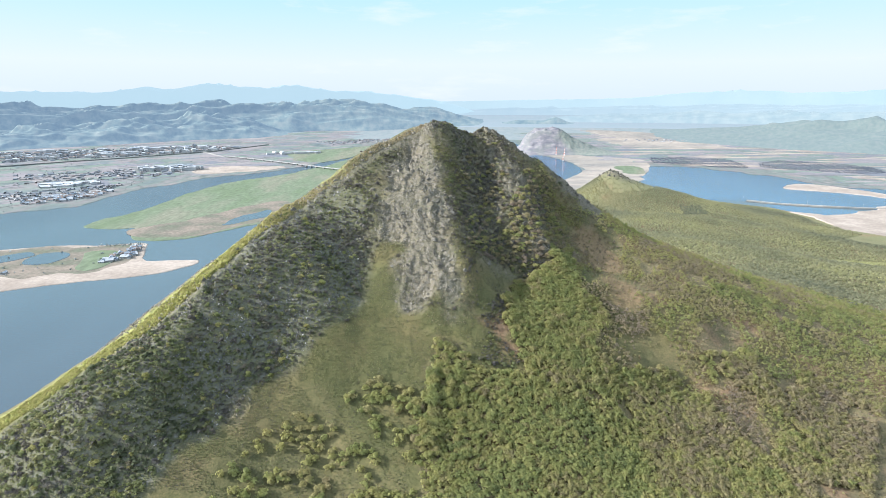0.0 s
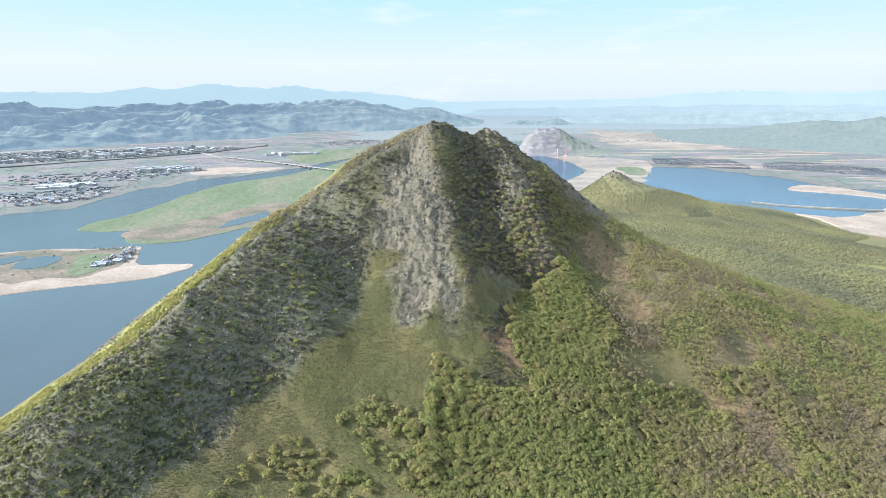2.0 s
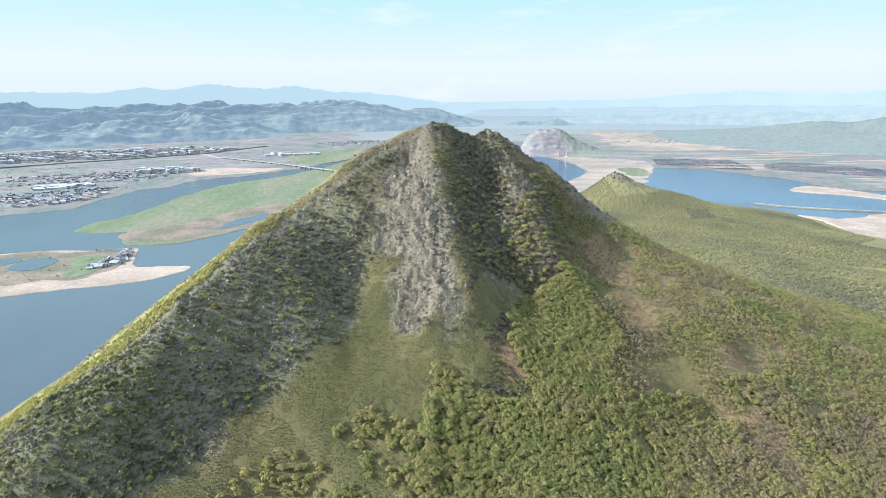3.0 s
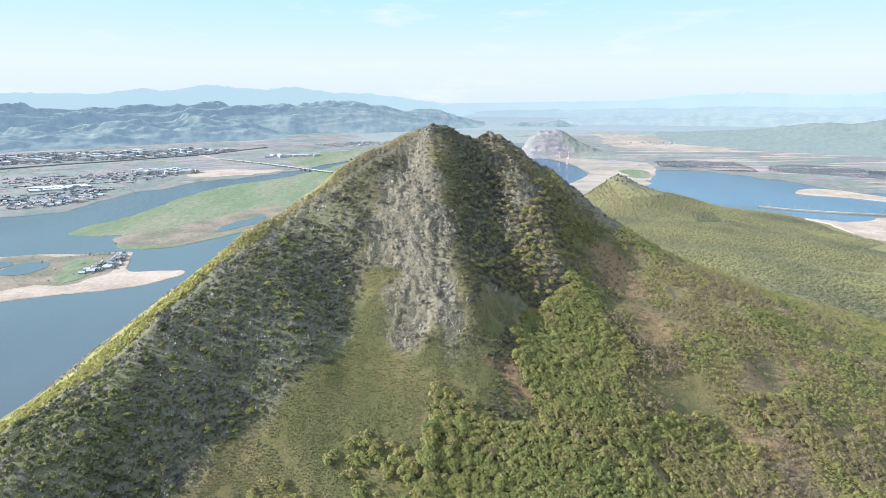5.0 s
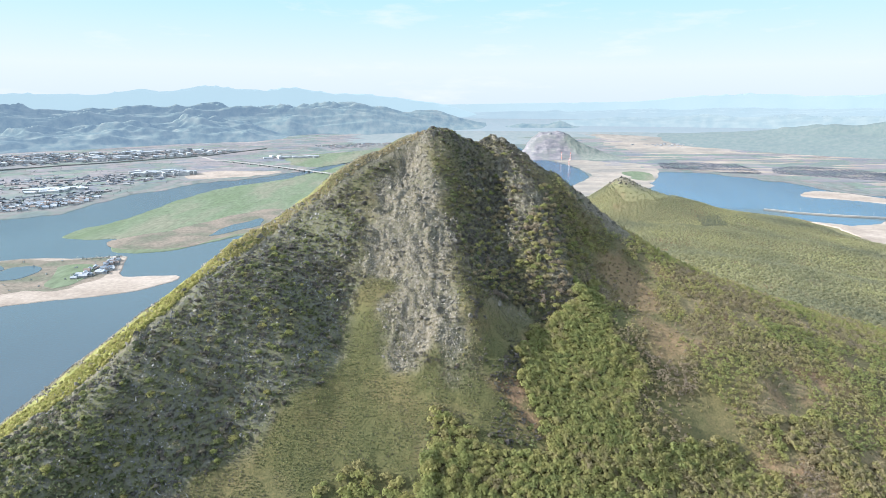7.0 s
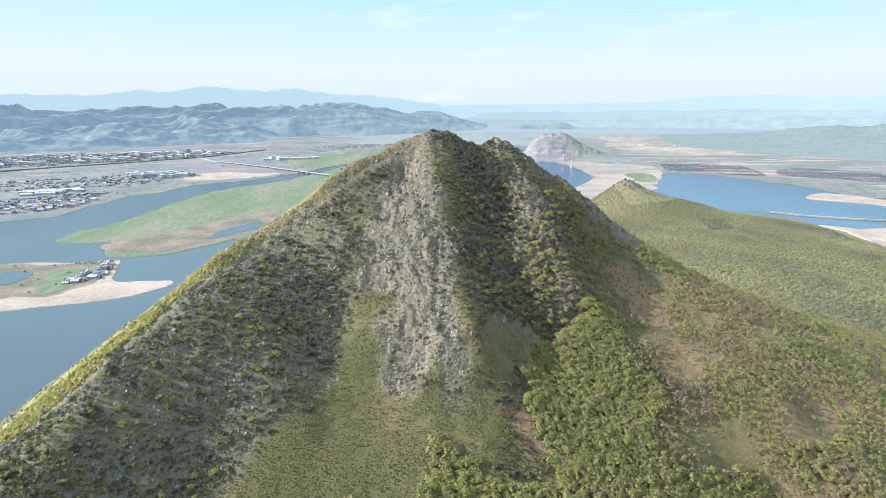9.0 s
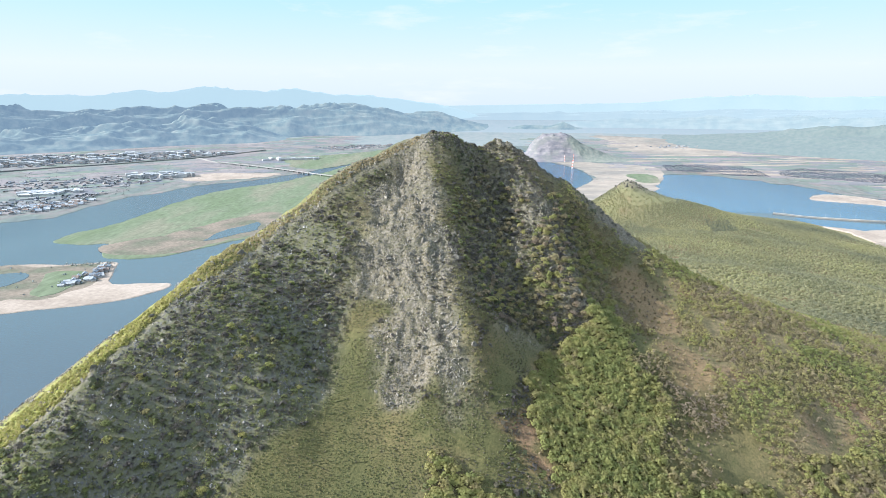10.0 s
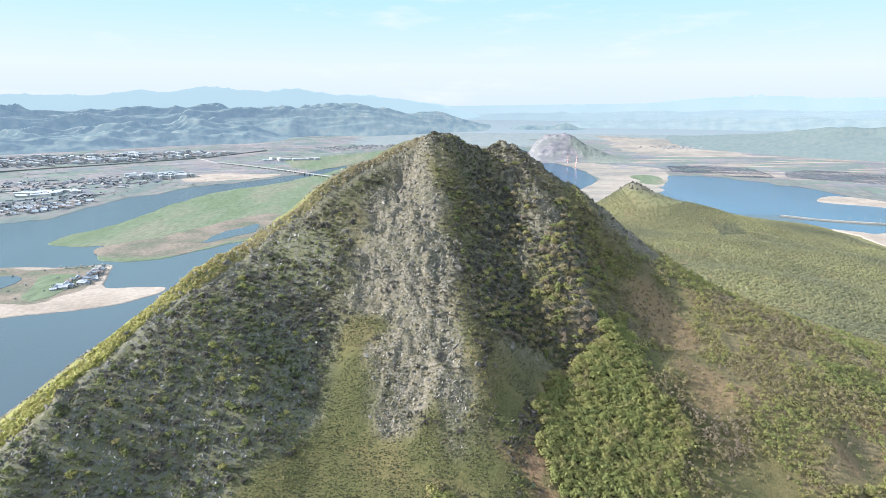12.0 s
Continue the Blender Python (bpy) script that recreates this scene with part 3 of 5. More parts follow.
def make_ground():
    gx = spaced(-4800, -265, 215, 4800, 1.5, 1.05, 1.03)
    gy = spaced(-4800, 385, 765, 4800, 1.5, 1.14, 1.03)
    x, y = np.meshgrid(gx, gy)
    h = relief(x, y, base_height(x, y)) - 30 * smooth(4500, 6000, np.hypot(x, y))
    rock = rockiness(x, y)
    woods = smooth(-6, 10, np.maximum(inside(x, y, FOREST), inside(x, y, EAST_WOOD)) + 8 * fbm(x, y, 20, 2, 31))
    litter = np.clip(np.maximum(woods, smooth(150, 230, x)) * (0.75 + 0.5 * fbm(x, y, 40, 3, 33)), 0, 1)
    litter = np.maximum(litter, smooth(0.1, 0.6, fbm(x, y, 45, 3, 35)) * 0.18)
    bare = np.maximum(0.6 * smooth(-8, 8, inside(x, y, BARE_EARTH) + 7 * fbm(x, y, 18, 3, 37)), smooth(-4, 4, inside(x, y, BARE_TRACK) + 4 * fbm(x, y, 10, 2, 38)))
    bare = np.maximum(bare, 0.8 * litter * smooth(0.45, 0.9, fbm(x, y, 28, 3, 39)))
    fresh = smooth(770, 900, y) * smooth(200, 330, x) * (0.8 + 0.25 * fbm(x, y, 70, 3, 36))
    # Fresh crest grass; its sunlight is put into the brighter meadow colour.
    crest = smooth(-1, 3, river_side(x, y)) * smooth(40, 25, line_distance(x, y, LEFT_RIDGE)) * smooth(690, 600, y)
    strip = smooth(18, 9, line_distance(x, y, MEADOW_STRIP) + 5 * fbm(x, y, 60, 2, 69))
    meadow = np.maximum(crest * smooth(-460, -400, x), 0.8 * strip) * (0.85 + 0.2 * fbm(x, y, 12, 3, 87))
    slate = western_slope(x, y) * (0.9 + 0.2 * fbm(x, y, 16, 3, 88))
    cover = np.stack([rock * (1 - crest), litter, bare, np.ones_like(rock)], -1).reshape(-1, 4)
    v = drawn_in(np.stack([x, y, h], -1).reshape(-1, 3))
    me = mesh_of("ground", v, grid_faces(len(gy), len(gx)), HILL, True, {"cover": cover, "fresh": fresh.ravel(), "meadow": meadow.ravel(), "slate": np.clip(slate, 0, 1).ravel()})
    tagged(new("ground", me), "steep rocky hill with turf, scree and leaf litter above a river valley", "hill", kind="structure")


make_ground()


# ---- water, islands and valley floor ------------------------------------------
def disc(name, z, material, label, category):
    az, rad = np.radians(np.arange(0, 360, 1.0)), np.r_[1, 200, 500, 900, 1300, 1700, np.arange(2000, 4900, 150)]
    a, r = np.meshgrid(az, rad)
    v = drawn_in(np.stack([r * np.sin(a), r * np.cos(a) + 94, np.full_like(a, z)], -1).reshape(-1, 3))
    me = mesh_of(name, v, grid_faces(len(rad), len(az), True)[:, ::-1], material, True)
    return tagged(new(name, me), label, category, kind="structure")


disc("water", 0.0, WATER, "calm blue-grey river and lake water with a faint ripple", "water")

# Where the far valley floor begins: bearing in degrees, metres from the middle of the way.
FAR_SHORE = [(-180, 3000), (-90, 2500), (-60, 2350), (-45, 2260), (-36.1, 2274), (-34.3, 2295), (-32.0, 2310), (-30.2, 2438), (-28.4, 2557), (-26.2, 2709),
         (-24.0, 2791), (-21.7, 2950), (-19.4, 3018), (-17.1, 3073), (-14.6, 3242), (-12.6, 3387), (-11.1, 3557), (-9.6, 3825), (-8.6, 4102), (-7.5, 4373),
         (-6, 4625), (3, 4900), (6.1, 5355), (7.1, 4954), (8.15, 4301), (9.7, 3924), (11.2, 3681), (12.5, 3375), (13.1, 3085), (13.4, 2437), (18.1, 2497),
         (18.2, 3167), (18.4, 3447), (20.6, 3466), (22.9, 3463), (24.6, 3369), (26.3, 3337), (27.0, 3227), (28.4, 3221), (30.5, 3099), (32.4, 2933),
         (35.6, 2931), (45, 2800), (60, 2700), (120, 2600), (180, 3000)]


def make_plain():
    az = np.sort(np.r_[np.arange(-180, -50, 2.0), np.arange(-50, 9, 0.2), np.arange(9, 19, 0.04), np.arange(19, 45, 0.2), np.arange(45, 180, 2.0)])
    shore = np.interp(az, *np.array(FAR_SHORE, float).T)
    shore = shore + 22 * fbm(az, 0 * az + 3, 1.1, 4, 90) * smooth(60, 40, np.abs(az))
    near, edge = np.r_[0, 0.0014, np.geomspace(0.007, 1, 48)], 5600.0
    steps = np.r_[near, np.linspace(1.06, 1.5, 8), np.geomspace(1.6, 14, 14)]
    a, s = np.meshgrid(np.radians(az), steps)
    r = np.where(s <= 1, shore[None, :] + (edge - shore[None, :]) * s, edge * s)
    x, y = r * np.sin(a), r * np.cos(a) + 94
    z = np.where(s == 0, -3.0, 1.6 + 0 * a)
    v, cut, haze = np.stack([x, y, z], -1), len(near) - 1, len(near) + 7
    me = mesh_of("valley_floor", drawn_in(v[:cut + 1].reshape(-1, 3)), grid_faces(cut + 1, len(az)), HAZE_TINTED_PLAIN, True, level=True)
    mid = mesh_of("backdrop_fields", drawn_in(v[cut:haze + 1].reshape(-1, 3)), grid_faces(haze + 1 - cut, len(az)), HAZE_GLOW_FIELDS, True, level=True)
    far = mesh_of("backdrop_plain", drawn_in(v[haze:].reshape(-1, 3)), grid_faces(len(steps) - haze, len(az)), HAZE_GLOW_PLAIN, True, level=True)
    tagged(new("backdrop_fields", mid), "fields in the depth of the valley, given a haze glow", "plain", kind="structure")
    tagged(new("backdrop_plain", far), "plain running out to the horizon, given a pale blue haze glow", "plain", kind="structure")
    tagged(new("valley_floor", me), "broad valley floor of dry fields and meadows, haze put into its colour", "plain", kind="structure")


make_plain()
MARSH = [(-1000, 1705), (-1010, 1820), (-980, 1895), (-970, 2130), (-965, 2385), (-915, 2690), (-755, 2984), (-697, 3202), (-634, 3396), (-563, 3824), (-484, 4328), (-276, 4691), (-158, 2705), (-345, 2195), (-390, 1895),
         (-455, 1820), (-540, 1740), (-605, 1635), (-655, 1555), (-750, 1530), (-810, 1585), (-855, 1685), (-920, 1675)]
MUD = [(-855, 1672), (-760, 1770), (-690, 1950), (-600, 2160), (-530, 2130), (-460, 1845), (-545, 1752), (-610, 1650), (-660, 1570), (-755, 1545), (-810, 1592)]
POND = [(-630, 1725), (-615, 1845), (-555, 1975), (-535, 1870), (-585, 1770)]
ISLAND = [(-1300, 1330), (-1115, 1410), (-1040, 1420), (-940, 1470), (-830, 1470), (-760, 1500), (-725, 1495), (-710, 1445), (-670, 1335), (-645, 1315), (-600, 1325), (-555, 1335),
          (-535, 1330), (-535, 1290), (-575, 1235), (-625, 1200), (-695, 1165), (-770, 1125), (-820, 1100), (-865, 1075), (-1100, 980), (-1300, 1000)]
ISLAND_POND_A = [(-1035, 1355), (-1000, 1360), (-960, 1400), (-930, 1370), (-940, 1325), (-960, 1300), (-985, 1285)]
ISLAND_POND_B = [(-920, 1325), (-920, 1385), (-870, 1395), (-840, 1350), (-850, 1295), (-895, 1290)]
ISLAND_MEADOW = [(-760, 1250), (-825, 1390), (-785, 1415), (-740, 1390), (-720, 1310), (-725, 1250)]
ISLAND_INNER = [(-1280, 1320), (-1115, 1390), (-1040, 1400), (-940, 1450), (-830, 1455), (-760, 1480), (-735, 1470), (-700, 1360), (-720, 1250), (-790, 1200), (-900, 1180), (-1100, 1050), (-1280, 1050)]
PINK_SAND = [(-1239, 3071), (-1235, 3275), (-1148, 3360), (-991, 3334), (-844, 3336), (-845, 3240), (-949, 3110), (-1034, 3045), (-1149, 2995)]
SAND_SPIT = [(1398, 2533), (1486, 2616), (1568, 2600), (1620, 2503), (1653, 2398), (1684, 2238), (1629, 2165), (1577, 2288), (1500, 2383), (1407, 2440),
         (1376, 2470)]
SAND_FLAT = [(1107, 1921), (1175, 1868), (1285, 1904), (1345, 1951), (1529, 2032), (1500, 1500), (1047, 1393), (986, 1432), (969, 1469), (1080, 1567),
         (1082, 1651), (1117, 1776)]
SAND_BEND = [(597, 4706), (724, 4348), (823, 4167), (957, 3961), (1134, 3849), (1179, 3672), (1134, 3419), (1011, 3099), (913, 2874), (863, 2716), (722, 2608),
         (556, 2388), (505, 2641), (588, 2850), (710, 3144), (738, 3414), (728, 3770), (680, 4079)]
SAND_NORTH = [(1706, 7616), (2099, 7346), (2280, 6731), (2131, 6017), (2100, 5500), (2189, 4734), (1686, 4616), (1425, 4835), (1398, 5215), (1459, 5827),
         (1600, 6400)]
slab("marsh_island", MARSH, 1.0, MARSH_GRASS, "flat green river island of marsh grass", step=20, category="island")
slab("mudflat", MUD, 1.5, MUDFLAT, "brown mud and dry reeds along the marsh edge", bottom=0.6, step=20, rough=14, bank=2, category="mudflat")
slab("marsh_pond", POND, 2.0, WATER, "shallow pond in the marsh", bottom=1.2, step=15, rough=8, bank=1, category="pond")
slab("sand_island", ISLAND, 1.0, SAND, "low sandy river island with a long pale spit", step=15, rough=5, category="island")
slab("island_scrub", ISLAND_INNER, 1.5, MUDFLAT, "dry scrub and reeds on the island", bottom=0.7, step=15, rough=16, bank=2, category="scrub")
slab("island_meadow", ISLAND_MEADOW, 2.0, MARSH_GRASS, "green meadow beside the island houses", bottom=1.2, step=15, rough=6, bank=1, category="meadow")
slab("island_pond", ISLAND_POND_A, 2.1, WATER, "round-edged pond on the sandy island", bottom=1.2, step=12, rough=4, bank=1, category="pond")
slab("island_pond", ISLAND_POND_B, 2.1, WATER, "round-edged pond on the sandy island", bottom=1.2, step=12, rough=4, bank=1, category="pond")
slab("river_beach", PINK_SAND, 2.6, SAND, "pinkish sand beach on the far river bank", bottom=-2, step=40, rough=14, bank=4, category="beach")
LAKE = [(1070, 3333), (1014, 3099), (904, 2853), (824, 2464), (903, 2256), (995, 2195), (1076, 2183), (1105, 2160), (1145, 2115), (1261, 2061), (1378, 2021),
         (1498, 1992), (1923, 2554), (1705, 2473), (1561, 2550), (1568, 2762), (1531, 2923), (1462, 2966), (1478, 3080), (1401, 3152), (1343, 3281),
         (1218, 3335)]
slab("lake", LAKE, 0.4, LAKE_WATER, "deep blue lake behind the dam", bottom=-1, step=40, rough=0, bank=2, category="lake")
RIVER_ARM = [(535, 5338), (634, 5004), (609, 4346), (659, 3957), (714, 3700), (722, 3356), (699, 3144), (597, 2891), (534, 2750), (408, 2386), (240, 2384),
         (300, 4300)]
slab("river_arm", RIVER_ARM, 0.5, LAKE_WATER, "blue river arm below the quarry hill", bottom=-1, step=60, rough=0, bank=2, category="river")
slab("lake_spit", SAND_SPIT, 1.4, SAND, "narrow pale sand spit reaching into the lake", step=25, rough=8, category="sand spit")
slab("sand_flat", SAND_FLAT, 3.4, SAND, "bare sandy flats beyond the woods", step=25, rough=14, category="sand flat")
slab("river_bend_sand", SAND_BEND, 2.4, STUBBLE, "pale sand inside the river bend", bottom=-2, step=60, rough=14, category="beach")
slab("bend_meadow", [(923, 3331), (1020, 3360), (1024, 3173), (957, 2982), (898, 3004), (901, 3171)], 3.0, MARSH_GRASS, "green meadow on the sand of the river bend", bottom=1.5, step=40, rough=10, category="meadow")
slab("dam_pond", [(1096, 2092), (1151, 2060), (1258, 1999), (1323, 1961), (1268, 1895), (1197, 1877), (1124, 1921), (1093, 1988)], 0.6, LAKE_WATER, "narrow blue pond below the dam", bottom=-1, step=20, rough=3, bank=1, category="pond")
slab("river_meadow", [(-1000, 4300), (-700, 4700), (-480, 5100), (-420, 4600), (-560, 4000), (-700, 3600), (-880, 3700)], 2.7, MARSH_GRASS, "flat green meadows beyond the bridge", bottom=1.0, step=60, rough=30, category="meadow")
slab("north_sand", SAND_NORTH, 2.6, STUBBLE, "wide pale sand plain beyond the quarry hill", bottom=0, step=80, rough=70, category="sand flat")

# ---- hills in the distance ------------------------------------------------
def far_range(name, label, bearings, near, depth, profile, material, steps=34, seed=0, rough=0.5, gain=1.0):
    """A chain of hills between two bearings: profile gives the crest's height, near the foot's distance."""
    az = np.linspace(bearings[0], bearings[1], int(abs(bearings[1] - bearings[0]) / 0.2))
    foot, crest = np.interp(az, *np.array(near, float).T), np.interp(az, *np.array(profile, float).T)
    t = np.linspace(0, 1, steps)[:, None]
    a = np.radians(az)[None, :]
    r = foot[None, :] + depth * t
    x, y = r * np.sin(a), r * np.cos(a) + 94
    body = np.sin(np.pi * np.minimum(0.5, t * 0.62)) ** 0.95
    body = np.where(t > 0.8, body * (1 - (t - 0.8) * 2.5), body)
    spur = max(420, depth * 0.24)
    lumps = 0.75 * crags(x + 0.1 * depth * fbm(x, y, depth * 0.2, 2, seed), 0.75 * y, spur, 2, seed) + 0.14 + 0.13 * fbm(x, y, spur * 0.45, 3, seed + 40, 0.45)
    z = crest[None, :] * gain * body * (1 - rough + rough * 1.55 * lumps) - 1.5 * (1 - t)
    z = np.where(t == 0, -6, z)
    me = mesh_of(name, drawn_in(np.stack([x, y, z], -1).reshape(-1, 3)), grid_faces(steps, len(az)), material, True)
    tagged(new(name, me), label, "hills", kind="structure")


FOOT_HILLS = [(-120, 5200), (-60, 5200), (-35.8, 5330), (-31.8, 5430), (-27.9, 5560), (-26.4, 5700), (-22.5, 5920), (-19.2, 6060), (-16.9, 6080), (-13.8, 6600), (-11.5, 7000), (-7, 6800), (-2.3, 7430), (4, 8600)]
far_range("hills_near", "wooded hills behind the far bank, given a haze-blue glow", (-75, -13.0), FOOT_HILLS, 1500,
          [(-120, 190), (-36, 150), (-30, 130), (-26, 165), (-23, 190), (-20, 190), (-17, 140), (-15, 50), (-13.4, -8), (-13, -14)], HAZE_GLOW_WOODS, steps=60, seed=3, rough=0.7, gain=1.12)
far_range("hills_behind", "higher wooded hills, given a haze-blue glow", (-75, 4.0), [(b, r + (1500 if b < -15 else 500)) for b, r in FOOT_HILLS], 3200,
          [(-120, 340), (-36, 345), (-31, 330), (-26, 300), (-22, 330), (-16.5, 375), (-12, 330), (-8, 350), (-5, 300), (-1, 250), (1, 150), (3, 50), (4, -10)], HAZE_GLOW_WOODS, steps=70, seed=6, rough=0.5, gain=1.03)
far_range("hills_right", "low green hills beyond the lake, given a pale haze glow", (16, 75), [(15, 6200), (20, 5600), (30, 5000), (40, 4800), (120, 4500)], 2600,
          [(15, -12), (17.5, -6), (20, 14), (22, 48), (26, 95), (30, 150), (36, 205), (60, 230), (120, 230)], HAZE_GLOW_HILLS, seed=9, rough=0.5, gain=1.1)
far_range("foothills", "wooded foothills on the far side of the plain, given a pale haze glow", (9, 75), [(9, 10500), (75, 10500)], 3500,
          [(9, -12), (12, 60), (15, 120), (18, 110), (22, 160), (26, 150), (30, 190), (36, 200), (75, 220)], HAZE_GLOW_FOOTHILLS, seed=24, rough=0.5)
far_range("outer_foothills", "foothills below the mountains, given a very pale haze glow", (-3, 75), [(-3, 15500), (75, 15500)], 5000,
          [(-3, -12), (0, 110), (5, 170), (12, 200), (18, 220), (24, 260), (30, 240), (36, 280), (75, 280)], HAZE_GLOW_RANGES[2], seed=27, rough=0.4)
far_range("knolls", "small knolls on the far plain, given a haze-blue glow", (5, 12.5), [(5, 9500), (12.5, 9500)], 900,
          [(5, -10), (7, 60), (9, 50), (10.3, 110), (11.5, 20), (12.5, -10)], HAZE_GLOW_WOODS, seed=12, rough=0.5)
far_range("mountains_left", "mountain range on the horizon, given a pale blue haze glow", (-180, 4), [(-180, 16000), (4, 16000)], 2500,
          [(-180, 520), (-37, 545), (-33, 600), (-30, 560), (-27, 610), (-25.5, 680), (-24, 620), (-20.5, 830), (-18.5, 760), (-17, 740), (-13, 765), (-10, 680), (-6, 590), (0, 330), (2.5, 110), (4, -20)], HAZE_GLOW_RANGES[0], steps=10, seed=15, rough=0.13, gain=1.04)
far_range("mountains_right", "mountain range on the horizon, given a very pale haze glow", (-2, 180), [(-2, 24000), (180, 24000)], 3000,
          [(-2, 300), (8, 380), (16, 420), (22, 640), (26, 700), (30, 590), (33, 620), (36, 690), (60, 700), (180, 600)], HAZE_GLOW_RANGES[1], steps=10, seed=18, rough=0.1, gain=1.12)

# ---- trees, shrubs and rocks -------------------------------------------------
rng = np.random.default_rng(7)


def part(name, me, parent, label="", m=None):
    ob = new(name, me)
    ob.parent = parent
    if m is not None:
        ob.matrix_basis = m
    return tagged(ob, label)


def thing(name, label, category, group=""):
    return tagged(new(name), label, category, group)


def crown_template(cards, card, wide, tall, lumps, seed, lift=0.45):
    """Leaf sprays on a cluster of lumps: corner places of shape (cards, 3, 3), the crown's foot at z = 0."""
    g = np.random.default_rng(seed)
    ang, rad = g.uniform(0, 2 * np.pi, lumps), wide * 0.62 * np.sqrt(g.uniform(0.05, 1, lumps))
    centre = np.stack([rad * np.cos(ang), rad * np.sin(ang), tall * (0.42 + 0.34 * g.uniform(-1, 1, lumps) - 0.25 * (rad / wide) ** 2)], 1)
    centre[0] = (0, 0, tall * 0.62)
    size = wide * g.uniform(0.34, 0.56, lumps)
    pick = g.integers(0, lumps, cards)
    d = g.normal(size=(cards, 3))
    d[:, 2] = np.abs(d[:, 2]) * 0.9 - 0.25
    d /= np.linalg.norm(d, axis=1)[:, None]
    at = centre[pick] + d * (size[pick] * g.uniform(0.72, 1.08, cards))[:, None] * np.array([1, 1, 0.8])
    at[:, 2] = np.maximum(at[:, 2], 0.05 * tall)
    nrm = 1.0 * d + np.array([0, 0, 0.6 * lift]) + 0.3 * g.normal(size=(cards, 3))
    nrm /= np.linalg.norm(nrm, axis=1)[:, None]
    side = np.cross(nrm, g.normal(size=(cards, 3)))
    side /= np.linalg.norm(side, axis=1)[:, None]
    up = np.cross(nrm, side)
    s = (card * g.uniform(0.6, 1.35, cards))[:, None]
    t = s * g.uniform(0.6, 1.1, cards)[:, None]
    return np.stack([at - side * s * 0.62 - up * t * 0.35, at + side * s * 0.62 - up * t * 0.30, at + up * t * 0.85], 1)


def trunk_template(tall, thick, limbs, seed, sides=6):
    """A tapered, slightly bent trunk and its limbs: places and quads."""
    g = np.random.default_rng(seed)
    verts, faces = [], []

    def tube(a, b, ra, rb, bend):
        base = len(verts)
        for k in range(4):
            t = k / 3
            c = a + (b - a) * t + bend * math.sin(math.pi * t)
            r = ra + (rb - ra) * t
            for j in range(sides):
                w = 2 * math.pi * j / sides
                verts.append(c + np.array([r * math.cos(w), r * math.sin(w), 0]))
        for k in range(3):
            for j in range(sides):
                faces.append((base + k * sides + j, base + k * sides + (j + 1) % sides, base + (k + 1) * sides + (j + 1) % sides, base + (k + 1) * sides + j))

    top = np.array([0.25 * g.normal(), 0.25 * g.normal(), tall])
    tube(np.array([0, 0, -0.8]), top, thick, thick * 0.4, np.array([0.2 * g.normal(), 0.2 * g.normal(), 0]))
    for k in range(limbs):
        a = top * g.uniform(0.45, 0.95)
        w = 2 * math.pi * (k + g.uniform(0, 0.5)) / limbs
        tube(a, a + np.array([math.cos(w), math.sin(w), 0.9]) * tall * g.uniform(0.35, 0.6), thick * 0.45, thick * 0.12, np.array([0, 0, -0.1 * tall]))
    return np.array(verts), np.array(faces)


def planted(name, label, category, places, templates, tints, scales, material=None, tilt=0.0):
    """Many plants joined into one object: a random template at each place, turned and scaled."""
    turn = rng.uniform(0, 2 * np.pi, len(places))
    which = rng.integers(0, len(templates), len(places))
    verts, tint = [], []
    for k, tpl in enumerate(templates):
        sel = which == k
        c, s, n = np.cos(turn[sel]), np.sin(turn[sel]), int(sel.sum())
        t = tpl.reshape(-1, 3)
        sc = scales[sel]
        x = (t[None, :, 0] * c[:, None] - t[None, :, 1] * s[:, None]) * sc[:, None]
        y = (t[None, :, 0] * s[:, None] + t[None, :, 1] * c[:, None]) * sc[:, None]
        z = t[None, :, 2] * (sc * rng.uniform(0.8, 1.2, n))[:, None]
        verts.append((np.stack([x, y, z], -1) + places[sel][:, None, :]).reshape(-1, 3))
        tint.append(np.repeat(tints[sel], len(t)))
    v = drawn_in(np.concatenate(verts))
    me = mesh_of(name, v, np.arange(len(v)).reshape(-1, templates[0].shape[1]), material or LEAVES, False, {"tint": np.concatenate(tint)})
    return tagged(new(name, me), label, category, kind="stuff")


def sown(x0, x1, y0, y1, step, jitter=0.45):
    x, y = np.meshgrid(np.arange(x0, x1, step), np.arange(y0, y1, step))
    x = x + step * jitter * rng.uniform(-1, 1, x.shape) + 0.5 * step * (np.arange(x.shape[0]) % 2)[:, None]
    y = y + step * jitter * rng.uniform(-1, 1, y.shape)
    return x.ravel(), y.ravel()


def on_ground(x, y, sink=0.0):
    return np.stack([x, y, relief(x, y, base_height(x, y)) - sink], 1)


CROWNS_FINE = [crown_template(460, 0.52, 0.86 * w, 0.82 * h, 14, k, 0.5) for k, (w, h) in enumerate([(3.6, 4.6), (3.2, 5.2), (4.0, 4.4), (2.8, 4.6), (3.5, 5.4), (2.5, 3.6)])]
CROWNS_MID = [crown_template(104, 0.85, 0.98 * w, 0.62 * h, 11, 20 + k, 0.7) for k, (w, h) in enumerate([(3.5, 4.6), (3.0, 5.2), (3.9, 4.4), (2.8, 4.4), (3.3, 5.6)])]
CROWNS_FAR = [crown_template(16, 2.4, 0.86 * w, h, 6, 40 + k, 0.9) for k, (w, h) in enumerate([(3.9, 5.0), (3.4, 5.6), (4.4, 4.8), (3.0, 5.0)])]
